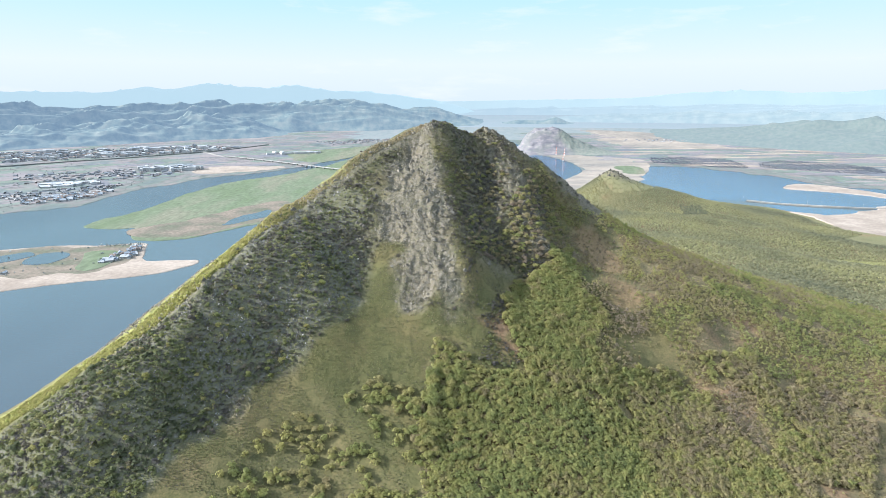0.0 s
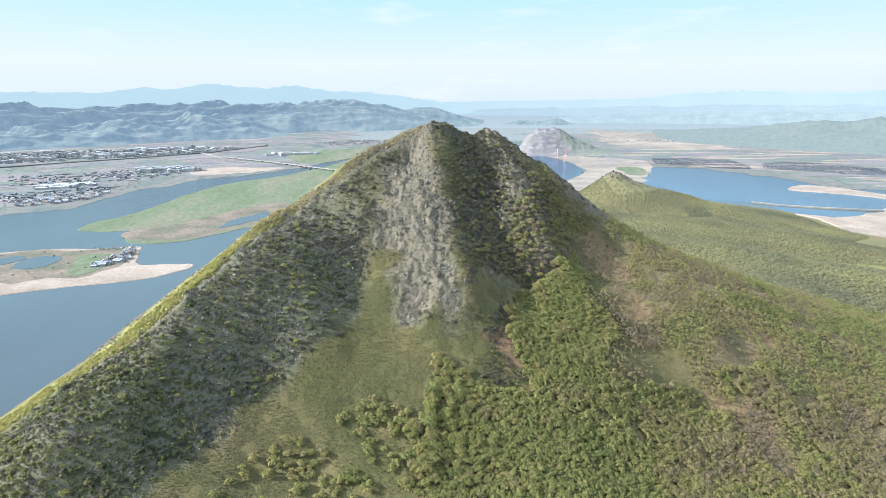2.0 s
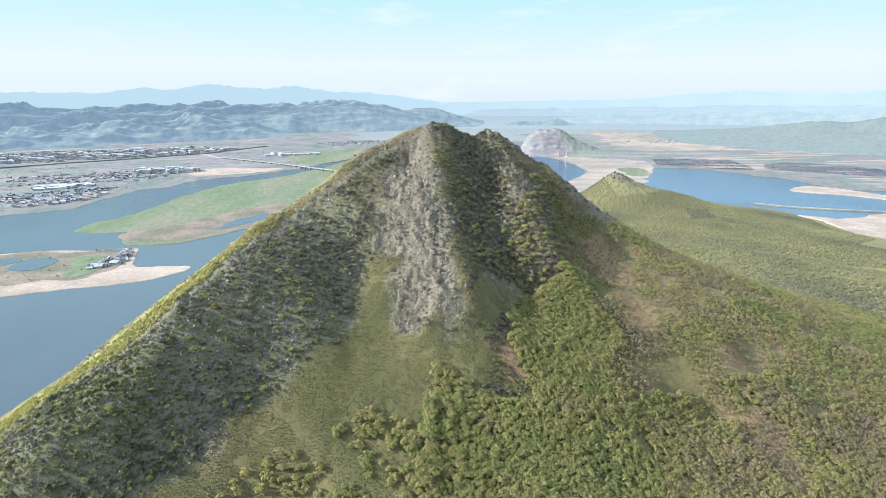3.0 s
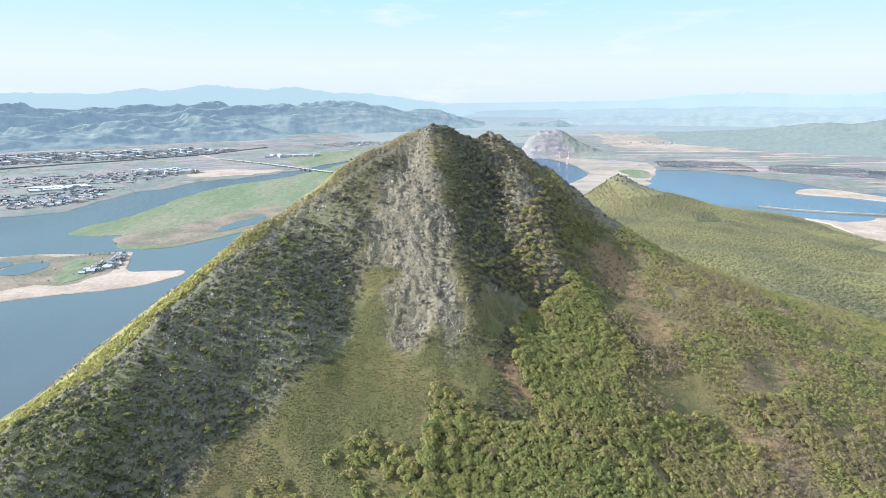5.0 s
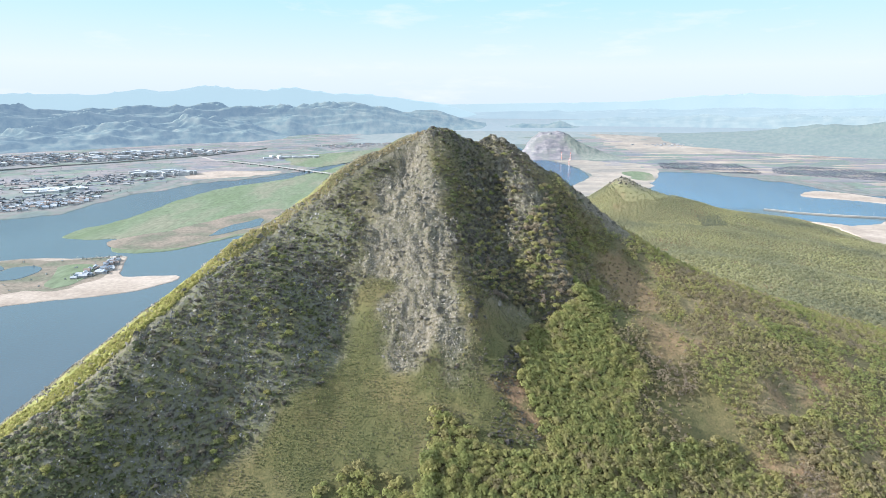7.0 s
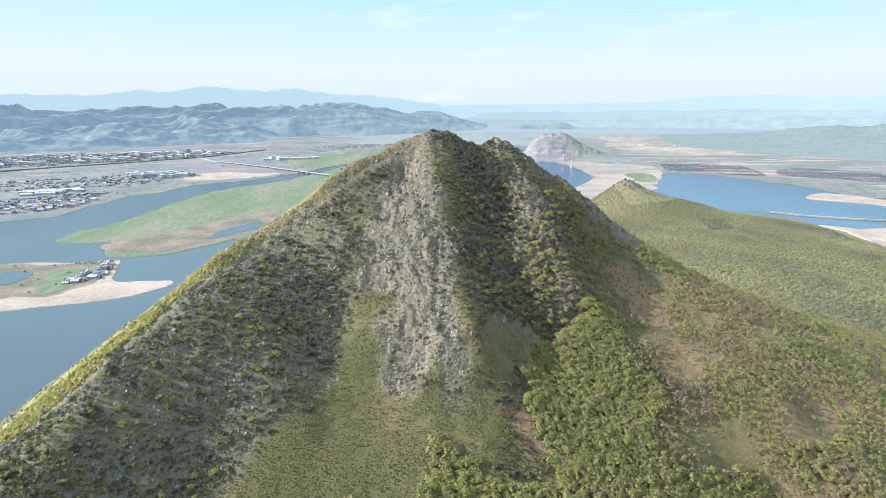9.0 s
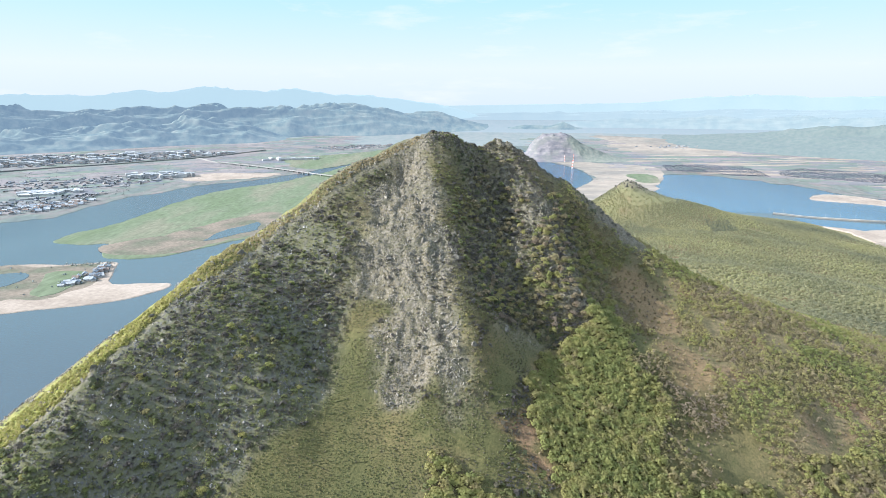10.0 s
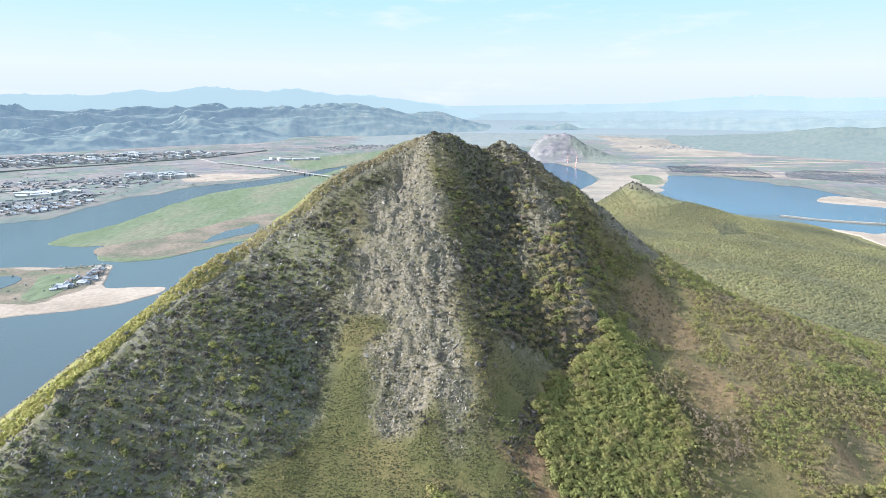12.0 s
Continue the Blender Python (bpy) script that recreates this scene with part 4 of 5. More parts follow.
SHRUBS = [crown_template(38, 0.72, w, h, 5, 60 + k, 0.6) * np.array([1, 1, 0.8]) for k, (w, h) in enumerate([(1.9, 2.0), (1.5, 2.4), (2.3, 1.8), (1.3, 1.7)])]
TWIGGY = [crown_template(34, 0.9, 1.1 * w, h, 6, 80 + k, 0.6) * np.array([1, 1, 1.0]) for k, (w, h) in enumerate([(2.6, 4.2), (2.1, 4.6), (2.9, 4.0)])]
BRUSH = [crown_template(16, 1.3, w, h, 3, 120 + k) for k, (w, h) in enumerate([(1.9, 1.6), (1.5, 2.0), (2.3, 1.5)])]
TWIGS = [crown_template(13, 0.62, w, h, 4, 160 + k, 0.3) * np.array([1, 1, 0.9]) for k, (w, h) in enumerate([(1.7, 1.5), (1.4, 1.9), (2.0, 1.4)])]
TUFTS = [crown_template(6, 0.62, 0.5, 0.55, 2, 100 + k, 0.1) for k in range(4)]


def wood_tint(x, y):
    """Fresh green on the lower spur, olive and half-bare further round the hill."""
    t = 0.38 + 0.13 * fbm(x, y, 26, 3, 52) + 0.12 * smooth(120, 185, x) + 0.08 * smooth(0, 10, inside(x, y, EAST_WOOD)) + 0.08 * rng.normal(size=x.shape)
    return np.clip(t, 0.12, 0.98)


def plant_woods():
    x, y = sown(-160, 400, 340, 640, 3.05)
    dense = inside(x, y, FOREST) + 4 * fbm(x, y, 14, 3, 31)
    east = inside(x, y, EAST_WOOD) + 6 * fbm(x, y, 18, 3, 30)
    copse = inside(x, y, COPSE) + 5 * fbm(x, y, 13, 2, 32)
    gaps = fbm(x, y, 24, 3, 44) + 0.16 * smooth(95, 190, x)
    keep = ((dense > 0) & (gaps < 0.95)) | ((copse > 0) & (fbm(x, y, 14, 2, 46) < 0.22)) | ((east > 0) & (gaps < 0.62))
    keep &= x < 25 + 0.72 * y
    keep &= (inside(x, y, BARE_TRACK) < -1) & (inside(x, y, BARE_EARTH) < 2)
    x, y = x[keep], y[keep]
    near = (y < 470) & (x < 130) & (y > 348)
    order = np.argsort(np.where(near, np.hypot(x - 5, y - 405), 1e9))
    single = np.zeros(len(x), bool)
    single[order[:300]] = True
    single &= near
    # The copse is open, of fewer and larger trees.
    thin = (copse[keep] > 0) & (dense[keep] < 0) & (rng.uniform(0, 1, len(x)) < 0.68)
    x, y, single = x[~thin], y[~thin], single[~thin]
    models = []
    for k, tpl in enumerate(CROWNS_FINE):
        crown = mesh_of("crown", tpl.reshape(-1, 3) + (0, 0, 1.6), np.arange(tpl.shape[0] * 3).reshape(-1, 3), LEAVES, False,
                        {"tint": np.full(tpl.shape[0] * 3, (0.26, 0.34, 0.42, 0.38, 0.48, 0.58)[k])})
        tv, tf = trunk_template(3.6, 0.19, 4, k)
        models.append((crown, mesh_of("trunk", tv, tf, BARK, True)))
    first = {}
    for px, py, pz in on_ground(x[single], y[single], 0.2):
        k = int(rng.integers(0, len(models)))
        m = pose(px, py, pz, 0, 0, rng.uniform(0, 360))
        s = rng.uniform(0.95, 1.4) * (1.45 if px < -6 else 1.0)
        if k not in first:
            tree = thing("tree", "young broadleaf tree with fresh spring-green leaves on the hillside", "tree", "trees of the hillside wood")
            part("crown", models[k][0], tree, "fresh green leaves"), part("trunk", models[k][1], tree)
            tree.matrix_basis = m
            first[k] = tree
        else:
            tree = copy_thing(first[k], m)
        tree.scale = (s, s, s * rng.uniform(0.9, 1.15))
    x, y = x[~single], y[~single]
    p = on_ground(x, y)
    p[:, 2] += 1.2
    planted("hillside_wood", "dense young oak wood in fresh green and olive leaf", "wood", p, CROWNS_MID, wood_tint(x, y), rng.uniform(0.95, 1.2, len(x)) * rng.choice([0.85, 0.95, 1.05, 1.2], len(x)))
    stems = [trunk_template(3.0, 0.15, 0, 5, 3)[0][trunk_template(3.0, 0.15, 0, 5, 3)[1]]]
    p[:, 2] -= 1.0
    planted("tree_stems", "thin dark stems of the hillside wood", "tree trunks", p, stems, np.ones(len(x)), np.ones(len(x)), BARK)


plant_woods()


# Where the single round bushes stand.
BUSHES = [(-130, 427), (-203, 432), (-192, 431), (-161, 439), (-149, 435), (-171, 420), (-165, 417), (-144, 471), (-99, 487), (-102, 476), (-90, 509),
         (-87, 529), (-120, 454), (-106, 456), (-120, 445), (-121, 435), (-196, 387), (-191, 391), (-213, 385), (-204, 395), (-235, 393), (-227, 398),
         (-151, 451), (-115, 473), (-189, 412), (-203, 422), (-74, 506), (-220, 414), (-98, 466), (-179, 425), (-174, 406), (-109, 497), (-215, 371),
         (-213, 362), (-230, 352), (-260, 350), (-206, 376), (-162, 389), (-176, 381), (-265, 362)]


def plant_slopes():
    # Half-bare scrub wood on the shoulder and the eastern slope.
    x, y = sown(112, 620, 350, 785, 3.7)
    h = base_height(x, y)
    keep = (inside(x, y, FOREST) < 0) & (inside(x, y, EAST_WOOD) < 2) & (inside(x, y, BARE_EARTH) + 6 * fbm(x, y, 15, 2, 57) < 0) & (h > 10) & (x < 40 + 0.74 * y)
    open_ground = np.maximum(smooth(-12, 8, inside(x, y, OPEN_GRASS)), 0.8 * smooth(30, 5, -inside(x, y, BARE_EARTH)))
    keep &= (fbm(x, y, 24, 3, 55) > -0.75 + 0.8 * open_ground) & (rockiness(x, y) < 0.6)
    x, y = x[keep], y[keep]
    tint = np.clip(0.62 + 0.26 * fbm(x, y, 34, 3, 56) + 0.10 * rng.normal(size=x.shape) - 0.14 * smooth(230, 330, x), 0.22, 1)
    p = on_ground(x, y)
    p[:, 2] += 0.6
    planted("scrub_wood", "open scrub wood, half in olive leaf and half still bare", "wood", p, TWIGGY, tint, rng.uniform(0.6, 1.15, len(x)))
    # Shrubs among the rocks.
    x, y = sown(-340, 200, 318, 745, 3.1)
    rock, bowl = rockiness(x, y), inside(x, y, GRASS_BOWL)
    face = inside(x, y, ROCK_FACE)
    gully = line_distance(x, y, GULLY)
    patch = fbm(x, y, 17, 3, 58)
    want = 0.95 + 0.7 * patch - 0.4 * smooth(30, 70, x) - 0.8 * smooth(-4, 8, face) + 0.45 * smooth(60, 20, np.abs(gully - 18)) - 0.3 * smooth(640, 700, y)
    low = smooth(-120, -190, x) * smooth(450, 400, y)
    want = want + 0.7 * low - 0.35 * smooth(540, 620, y) * smooth(10, -20, x) - 0.5 * smooth(16, 4, line_distance(x, y, RIGHT_RIDGE[:13])) - 0.4 * smooth(16, 4, line_distance(x, y, SECOND_RIB[:4]))
    keep = (rng.uniform(0, 1, x.shape) < want) & (bowl + 5 * patch < -1) & (x + 0.05 * y < 190) & (base_height(x, y) > 12)
    keep &= ~((inside(x, y, FOREST) > -2) | (inside(x, y, COPSE) > 0))
    keep &= (x < 98 + 0.28 * np.maximum(y - 570, 0) + 6 * patch) & (river_side(x, y) < -5)
    x, y, low = x[keep], y[keep], low[keep]
    tint = np.clip(0.20 - 0.14 * low + 0.26 * fbm(x, y, 20, 3, 59) + 0.14 * rng.uniform(-1, 1, x.shape) + 0.15 * smooth(0.0, 0.5, fbm(x, y, 60, 2, 60)), 0.0, 0.92)
    dull = rng.uniform(0, 1, x.shape) < np.where(inside(x, y, ROCK_FACE) > -6, 0.85, 0.58) + 0.3 * fbm(x, y, 30, 2, 83) - 0.55 * low + 0.3 * smooth(20, 60, x)
    tint = np.where(dull, rng.uniform(0.62, 0.98, x.shape), tint)
    planted("hillside_shrubs", "dark olive and green shrubs among grey rocks", "shrubs", on_ground(x, y, 0.2), SHRUBS, tint, rng.uniform(0.7, 1.25, len(x)) * rng.choice([0.75, 0.95, 1.2, 1.7], len(x)) * (1 + 0.25 * low) * (1 - 0.35 * smooth(-4, 6, inside(x, y, ROCK_FACE))), SHRUB_LEAVES)
    # Grey twiggy undergrowth that covers the slopes between the shrubs.
    x, y = sown(-340, 150, 318, 745, 2.0)
    face = inside(x, y, ROCK_FACE)
    keep = (inside(x, y, GRASS_BOWL) + 4 * fbm(x, y, 12, 2, 47) < -1) & (inside(x, y, FOREST) < -2) & (river_side(x, y) < -4) & (base_height(x, y) > 12)
    upper = smooth(540, 620, y) * smooth(10, -20, x)
    keep &= rng.uniform(0, 1, x.shape) < 0.95 - 0.9 * smooth(-4, 8, face) - 0.3 * upper + 0.25 * fbm(x, y, 20, 3, 48)
    keep &= x < 96 + 0.26 * np.maximum(y - 570, 0)
    x, y = x[keep], y[keep]
    tint = np.clip(0.70 - 0.15 * smooth(560, 640, y) * smooth(10, -20, x) + 0.16 * rng.normal(size=x.shape) - 0.25 * smooth(0.1, 0.6, fbm(x, y, 26, 3, 49)), 0.1, 1)
    planted("twiggy_undergrowth", "grey and olive twiggy undergrowth between rocks and shrubs", "undergrowth", on_ground(x, y, 0.15), TWIGS, tint, rng.uniform(0.5, 1.1, len(x)), SHRUB_LEAVES)
    # Single round bushes in fresh leaf on the rocky slope.
    models = [mesh_of("bush", tpl.reshape(-1, 3), np.arange(tpl.shape[0] * 3).reshape(-1, 3), LEAVES, False, {"tint": np.full(tpl.shape[0] * 3, 0.22 + 0.1 * k)}) for k, tpl in enumerate(CROWNS_FINE[:4])]
    x, y = sown(-300, -70, 325, 560, 12, 0.9)
    keep = (western_slope(x, y) > 0.6) & (rng.uniform(0, 1, x.shape) < 0.42 + 0.4 * smooth(430, 390, y))
    for px, py, pz in on_ground(*np.concatenate([np.array(BUSHES, float), np.stack([x[keep], y[keep]], 1)]).T, 0.5):
        bush = tagged(new("bush", models[int(rng.integers(0, 4))]), "round bush in fresh green leaf among grey rocks", "bush", "bushes of the rocky slope")
        s = rng.uniform(0.5, 1.05) * (1.5 if (px, py) == BUSHES[0] else 1.0)
        bush.matrix_basis = pose(px, py, pz, 0, 0, rng.uniform(0, 360))
        bush.scale = (s, s, s * rng.uniform(0.8, 1.1))
    # Round young trees in the foot of the gully.
    x, y = sown(25, 150, 535, 725, 5.2)
    open_side = line_distance(x, y, [(48, 560), (62, 575), (85, 600), (100, 640), (112, 680)]) + 9 * fbm(x, y, 14, 2, 85)
    keep = (open_side < 26) & (rng.uniform(0, 1, x.shape) < 0.85) & (inside(x, y, GRASS_BOWL) < 0)
    keep |= (line_distance(x, y, GULLY) < 30) & (rng.uniform(0, 1, x.shape) < 0.32) & (y > 560)
    x, y = x[keep], y[keep]
    planted("gully_trees", "round young trees in the shaded gully foot", "trees", on_ground(x, y) + (0, 0, 1.2), CROWNS_MID, np.clip(0.52 + 0.2 * rng.normal(size=x.shape), 0.2, 0.95), rng.uniform(0.7, 1.25, len(x)))
    # Low brush between the trees and over the bare patches.
    x, y = sown(-150, 600, 340, 780, 4.5)
    keep = (inside(x, y, GRASS_BOWL) < 0) & (x > -20 + 0.2 * (y - 400)) & (rockiness(x, y) < 0.5) & (fbm(x, y, 16, 3, 81) > -0.35) & (base_height(x, y) > 20)
    keep |= (inside(x, y, BARE_EARTH) > -12) & (rng.uniform(0, 1, x.shape) < 0.95)
    x, y = x[keep], y[keep]
    tint = np.clip(0.78 + 0.14 * rng.normal(size=x.shape) + 0.18 * fbm(x, y, 20, 2, 82), 0.3, 1)
    planted("low_brush", "low half-bare brush on the forest floor and clearings", "brush", on_ground(x, y, 0.1), BRUSH, tint, rng.uniform(0.35, 0.85, len(x)))
    # New leaf along the crest, on the river side, its backlight put into the colour.
    t = np.sort(rng.uniform(0, 0.97, 8500))
    line = np.array(LEFT_RIDGE, float)
    run = np.r_[0, np.cumsum(np.hypot(*np.diff(line[:, :2], axis=0).T))]
    x, y = np.interp(t * run[-1], run, line[:, 0]), np.interp(t * run[-1], run, line[:, 1])
    dx, dy = np.gradient(x), np.gradient(y)
    n = np.maximum(np.hypot(dx, dy), 1e-6)
    off = rng.uniform(0.5, 19, len(t)) * (0.45 + 0.55 * smooth(0.08, 0.35, t))
    x, y = x + off * dy / n, y - off * dx / n
    small = 0.5 + 0.5 * smooth(0.10, 0.45, t)
    tint = np.clip(0.58 + 0.05 * rng.normal(size=len(t)) + 0.36 * smooth(0.42, 0.12, t), 0, 1)
    p = on_ground(x, y, 0.1)
    planted("crest_shrubs", "bright yellow-green shrubs along the hill's crest, backlight put into their colour", "shrubs", p, BRUSH, tint, rng.uniform(0.45, 0.85, len(t)) * small, BACKLIT_YOUNG_LEAVES)
    # Bleached grass between the stones of the rock face and the upper slope.
    x, y = sown(-150, 120, 470, 745, 1.35)
    face = smooth(-16, 4, inside(x, y, ROCK_FACE) + 6 * fbm(x, y, 18, 3, 86))
    keep = (rng.uniform(0, 1, x.shape) < np.maximum(0.75 * face, 0.4 * smooth(0.3, 0.8, rockiness(x, y)))) & (river_side(x, y) < -1)
    x, y = x[keep], y[keep]
    planted("bleached_grass", "bleached straw-coloured grass between the stones", "grass", on_ground(x, y, 0.05), TUFTS, np.clip(0.55 + 0.3 * rng.normal(size=x.shape), 0, 1), rng.uniform(0.5, 1.1, len(x)), STRAW)
    # Tussocks in the grassy bowl.
    x, y = sown(-200, 80, 350, 560, 1.1)
    keep = (inside(x, y, GRASS_BOWL) > -6) & (fbm(x, y, 9, 2, 63) > -0.6)
    x, y = x[keep], y[keep]
    tint = np.clip(0.47 + 0.2 * fbm(x, y, 25, 3, 64) + 0.24 * rng.normal(size=x.shape), 0.05, 0.95)
    planted("grass_tussocks", "short dry and green grass tussocks in the bowl", "grass", on_ground(x, y, 0.05), TUFTS, tint, rng.uniform(0.4, 0.95, len(x)), SHRUB_LEAVES)


plant_slopes()


DARK_FOREST_PATCH = [(646, 1628), (719, 1663), (735, 1752), (665, 1732)]


def plant_far_woods():
    x, y = sown(150, 1250, 760, 2200, 6.2)
    h = base_height(x, y)
    edge = np.maximum(inside(x, y, SAND_FLAT), 0)
    keep = (h > 2.5) & (edge <= 0) & (x > 0.16 * (y - 100)) & (x < 0.75 * y + 40) & (fbm(x, y, 60, 3, 66) > -1.1)
    x, y = x[keep], y[keep]
    band = np.sin((y + 0.35 * x + 40 * fbm(x, y, 300, 2, 71)) / 62.0 + 1.2)
    tint = np.clip(0.52 + 0.16 * band + 0.26 * fbm(x, y, 110, 4, 67) + 0.08 * rng.normal(size=x.shape), 0.12, 0.98)
    # Leaves are tinted darker inside this patch.
    tint = np.where(inside(x, y, DARK_FOREST_PATCH) + 10 * fbm(x, y, 30, 2, 68) > 0, 0.08 + 0.08 * rng.normal(size=x.shape), tint)
    strip = smooth(16, 8, line_distance(x, y, MEADOW_STRIP) + 5 * fbm(x, y, 60, 2, 69))
    tint = tint + 0.3 * strip
    bare = (np.hypot(x - 530, 0.8 * (y - 2000)) < 150) & (x > 500) & (rng.uniform(0, 1, x.shape) < 0.72)
    x, y, tint = x[~bare], y[~bare], tint[~bare]
    p = on_ground(x, y)
    p[:, 2] += 0.3
    planted("valley_forest", "wide spring forest in yellow-green and olive leaf, haze put into its colour", "forest", p, [c * np.array([1, 1, 0.85]) for c in CROWNS_FAR], np.clip(tint, 0.0, 1), rng.uniform(0.6, 1.0, len(x)) * (1 - 0.75 * strip[~bare]), HAZED_FOREST_LEAVES)


plant_far_woods()


def rock_mesh(name, seed, long=1.0):
    """An angular weathered block."""
    bm = bmesh.new()
    bmesh.ops.create_icosphere(bm, subdivisions=2, radius=1.0)
    g = np.random.default_rng(seed)
    planes = g.normal(size=(9, 3))
    planes /= np.linalg.norm(planes, axis=1)[:, None]
    reach = g.uniform(0.55, 0.85, 9)
    for v in bm.verts:
        p = np.array(v.co)
        for n, r in zip(planes, reach):
            over = p @ n - r
            if over > 0:
                p = p - n * over
        v.co = Vector(p * (1, 0.8, long)) + Vector(g.normal(size=3)) * 0.02
    bmesh.ops.dissolve_limit(bm, angle_limit=0.12, verts=bm.verts, edges=bm.edges)
    bmesh.ops.triangulate(bm, faces=bm.faces)
    me = bpy.data.meshes.new(name)
    bm.to_mesh(me), bm.free()
    me.materials.append(ROCK)
    return me


def lay_rocks():
    blocks = [rock_mesh("boulder", k, 0.7) for k in range(5)]
    pinnacles = [rock_mesh("crag", 20 + k, 1.9) for k in range(6)]
    # Crags that stand out of the face and the ridges.
    spots = []
    for line, n, wide in ((MAIN_RIB, 55, 22), (SECOND_RIB[:4], 50, 16), (RIGHT_RIDGE[:13], 75, 12), (SADDLE, 12, 5), (GULLY[:4], 35, 14), (LEFT_RIDGE[:15], 30, 4), (LEFT_FACE[1:4], 16, 10)):
        a = np.array(line, float)
        run = np.r_[0, np.cumsum(np.hypot(*np.diff(a[:, :2], axis=0).T))]
        t = rng.uniform(0.03, 1, n) * run[-1]
        spots.append(np.stack([np.interp(t, run, a[:, 0]) + wide * rng.normal(size=n) * 0.7 - (12 if line is MAIN_RIB else 0), np.interp(t, run, a[:, 1]) + 3 * rng.normal(size=n)], 1))
    spots.append(np.array([(546, 2018), (40, 0), (0, 0)])[0] + np.stack([34 * rng.normal(size=46) + 8, 30 * rng.normal(size=46) - 20], 1))
    spots = np.concatenate(spots)
    for px, py, pz in on_ground(spots[:, 0], spots[:, 1]):
        ob = tagged(new("crag", pinnacles[int(rng.integers(0, 6))]), "upright grey crag standing out of the rock face", "rock", "crags of the hill")
        s = rng.uniform(0.9, 2.5) * (0.4 if pz > 292 else 2.2 if py > 1500 else 1.0)
        ob.matrix_basis = pose(px, py, pz - 0.65 * s, rng.uniform(5, 40), rng.uniform(-15, 15), rng.uniform(-40, 40))
        ob.scale = (s * rng.uniform(0.9, 1.6), s * rng.uniform(0.6, 1), s * rng.uniform(0.8, 1.3))
    x, y = sown(-230, 150, 380, 740, 9)
    rock = rockiness(x, y)
    keep = (rng.uniform(0, 1, x.shape) < 0.4 * rock) & (rock > 0.3)
    x, y = x[keep][:230], y[keep][:230]
    for px, py, pz in on_ground(x, y):
        ob = tagged(new("boulder", blocks[int(rng.integers(0, 5))]), "weathered grey boulder lying on the steep slope", "rock", "boulders of the hill")
        s = rng.uniform(0.9, 2.4)
        ob.matrix_basis = pose(px, py, pz - 0.1 * s, rng.uniform(-30, 30), rng.uniform(-30, 30), rng.uniform(0, 360))
        ob.scale = (s * rng.uniform(0.8, 1.4), s, s * rng.uniform(0.7, 1.1))
    # Loose scree.
    x, y = sown(-270, 190, 370, 755, 1.42)
    rock = np.maximum(rockiness(x, y), 0.62 * western_slope(x, y))
    keep = rng.uniform(0, 1, x.shape) < 0.8 * smooth(0.25, 0.9, rock) * (0.6 + 0.8 * fbm(x, y, 10, 3, 77))
    x, y = x[keep], y[keep]
    west = western_slope(x, y) > 0.5
    corners = np.array([(a, b, c) for c in (-0.5, 0.6) for b in (-0.5, 0.5) for a in (-0.6, 0.6)])
    quads = np.array([(0, 2, 3, 1), (4, 5, 7, 6), (0, 1, 5, 4), (1, 3, 7, 5), (3, 2, 6, 7), (2, 0, 4, 6)])
    for zone, material, label in ((~west, STONES, "loose pale scree and broken stones on the rock face"), (west, SLATE, "loose dark slate scree on the western slope")):
        p = on_ground(x[zone], y[zone])
        n = len(p)
        cube = corners[None] * rng.uniform(0.4, 1.0, (n, 1, 3)) * (1, 0.7, 1.9) * rng.uniform(0.45, 1.15, (n, 1, 1)) * (1 + 0.3 * rng.uniform(-1, 1, (n, 8, 1)))
        spin = np.array([np.array(Euler((rng.uniform(-0.9, 0.9), rng.uniform(-0.9, 0.9), rng.uniform(0, 6.28))).to_matrix()) for _ in range(n)])
        v = np.einsum("nij,nkj->nki", spin, cube) + p[:, None, :]
        me = mesh_of("scree", v.reshape(-1, 3), (quads[None] + 8 * np.arange(n)[:, None, None]).reshape(-1, 4), material)
        tagged(new("scree", me), label, "scree", kind="stuff")


lay_rocks()

# ---- quarry hill, houses, bridge, dam and masts ----------------------------------
def plain_mat(name, a, b, size=3.0, rough=0.8):
    return two_scale(name, [(0.3, a), (0.7, b)], size * 6, size, rough, 0, 0, 0.2)


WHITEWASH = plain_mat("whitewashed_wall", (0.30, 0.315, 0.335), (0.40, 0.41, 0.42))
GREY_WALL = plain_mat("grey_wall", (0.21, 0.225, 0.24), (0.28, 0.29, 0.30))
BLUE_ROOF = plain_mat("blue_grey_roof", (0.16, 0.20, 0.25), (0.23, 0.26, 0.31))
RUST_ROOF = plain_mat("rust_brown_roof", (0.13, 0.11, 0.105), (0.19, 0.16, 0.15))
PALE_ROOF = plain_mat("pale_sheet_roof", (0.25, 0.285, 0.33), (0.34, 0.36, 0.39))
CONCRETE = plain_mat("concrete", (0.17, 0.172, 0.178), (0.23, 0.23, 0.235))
RED_PAINT = plain_mat("red_paint", (0.42, 0.09, 0.06), (0.50, 0.12, 0.09))
WHITE_PAINT = plain_mat("white_paint", (0.62, 0.62, 0.62), (0.75, 0.75, 0.75))
EMBANKMENT = plain_mat("embankment_earth", (0.085, 0.095, 0.10), (0.13, 0.13, 0.125), 12)
TARMAC = plain_mat("pale_road", (0.20, 0.20, 0.20), (0.27, 0.265, 0.26), 12)


def quarry_hill():
    gx, gy = np.linspace(-260, 520, 105), np.linspace(-330, 420, 80)
    x, y = np.meshgrid(gx, gy)
    across = np.interp(x, [-260, -185, -150, -120, -60, 0, 50, 90, 140, 200, 260, 330, 420, 520], [-8, -4, 48, 112, 158, 168, 165, 160, 138, 100, 72, 44, 12, -8])
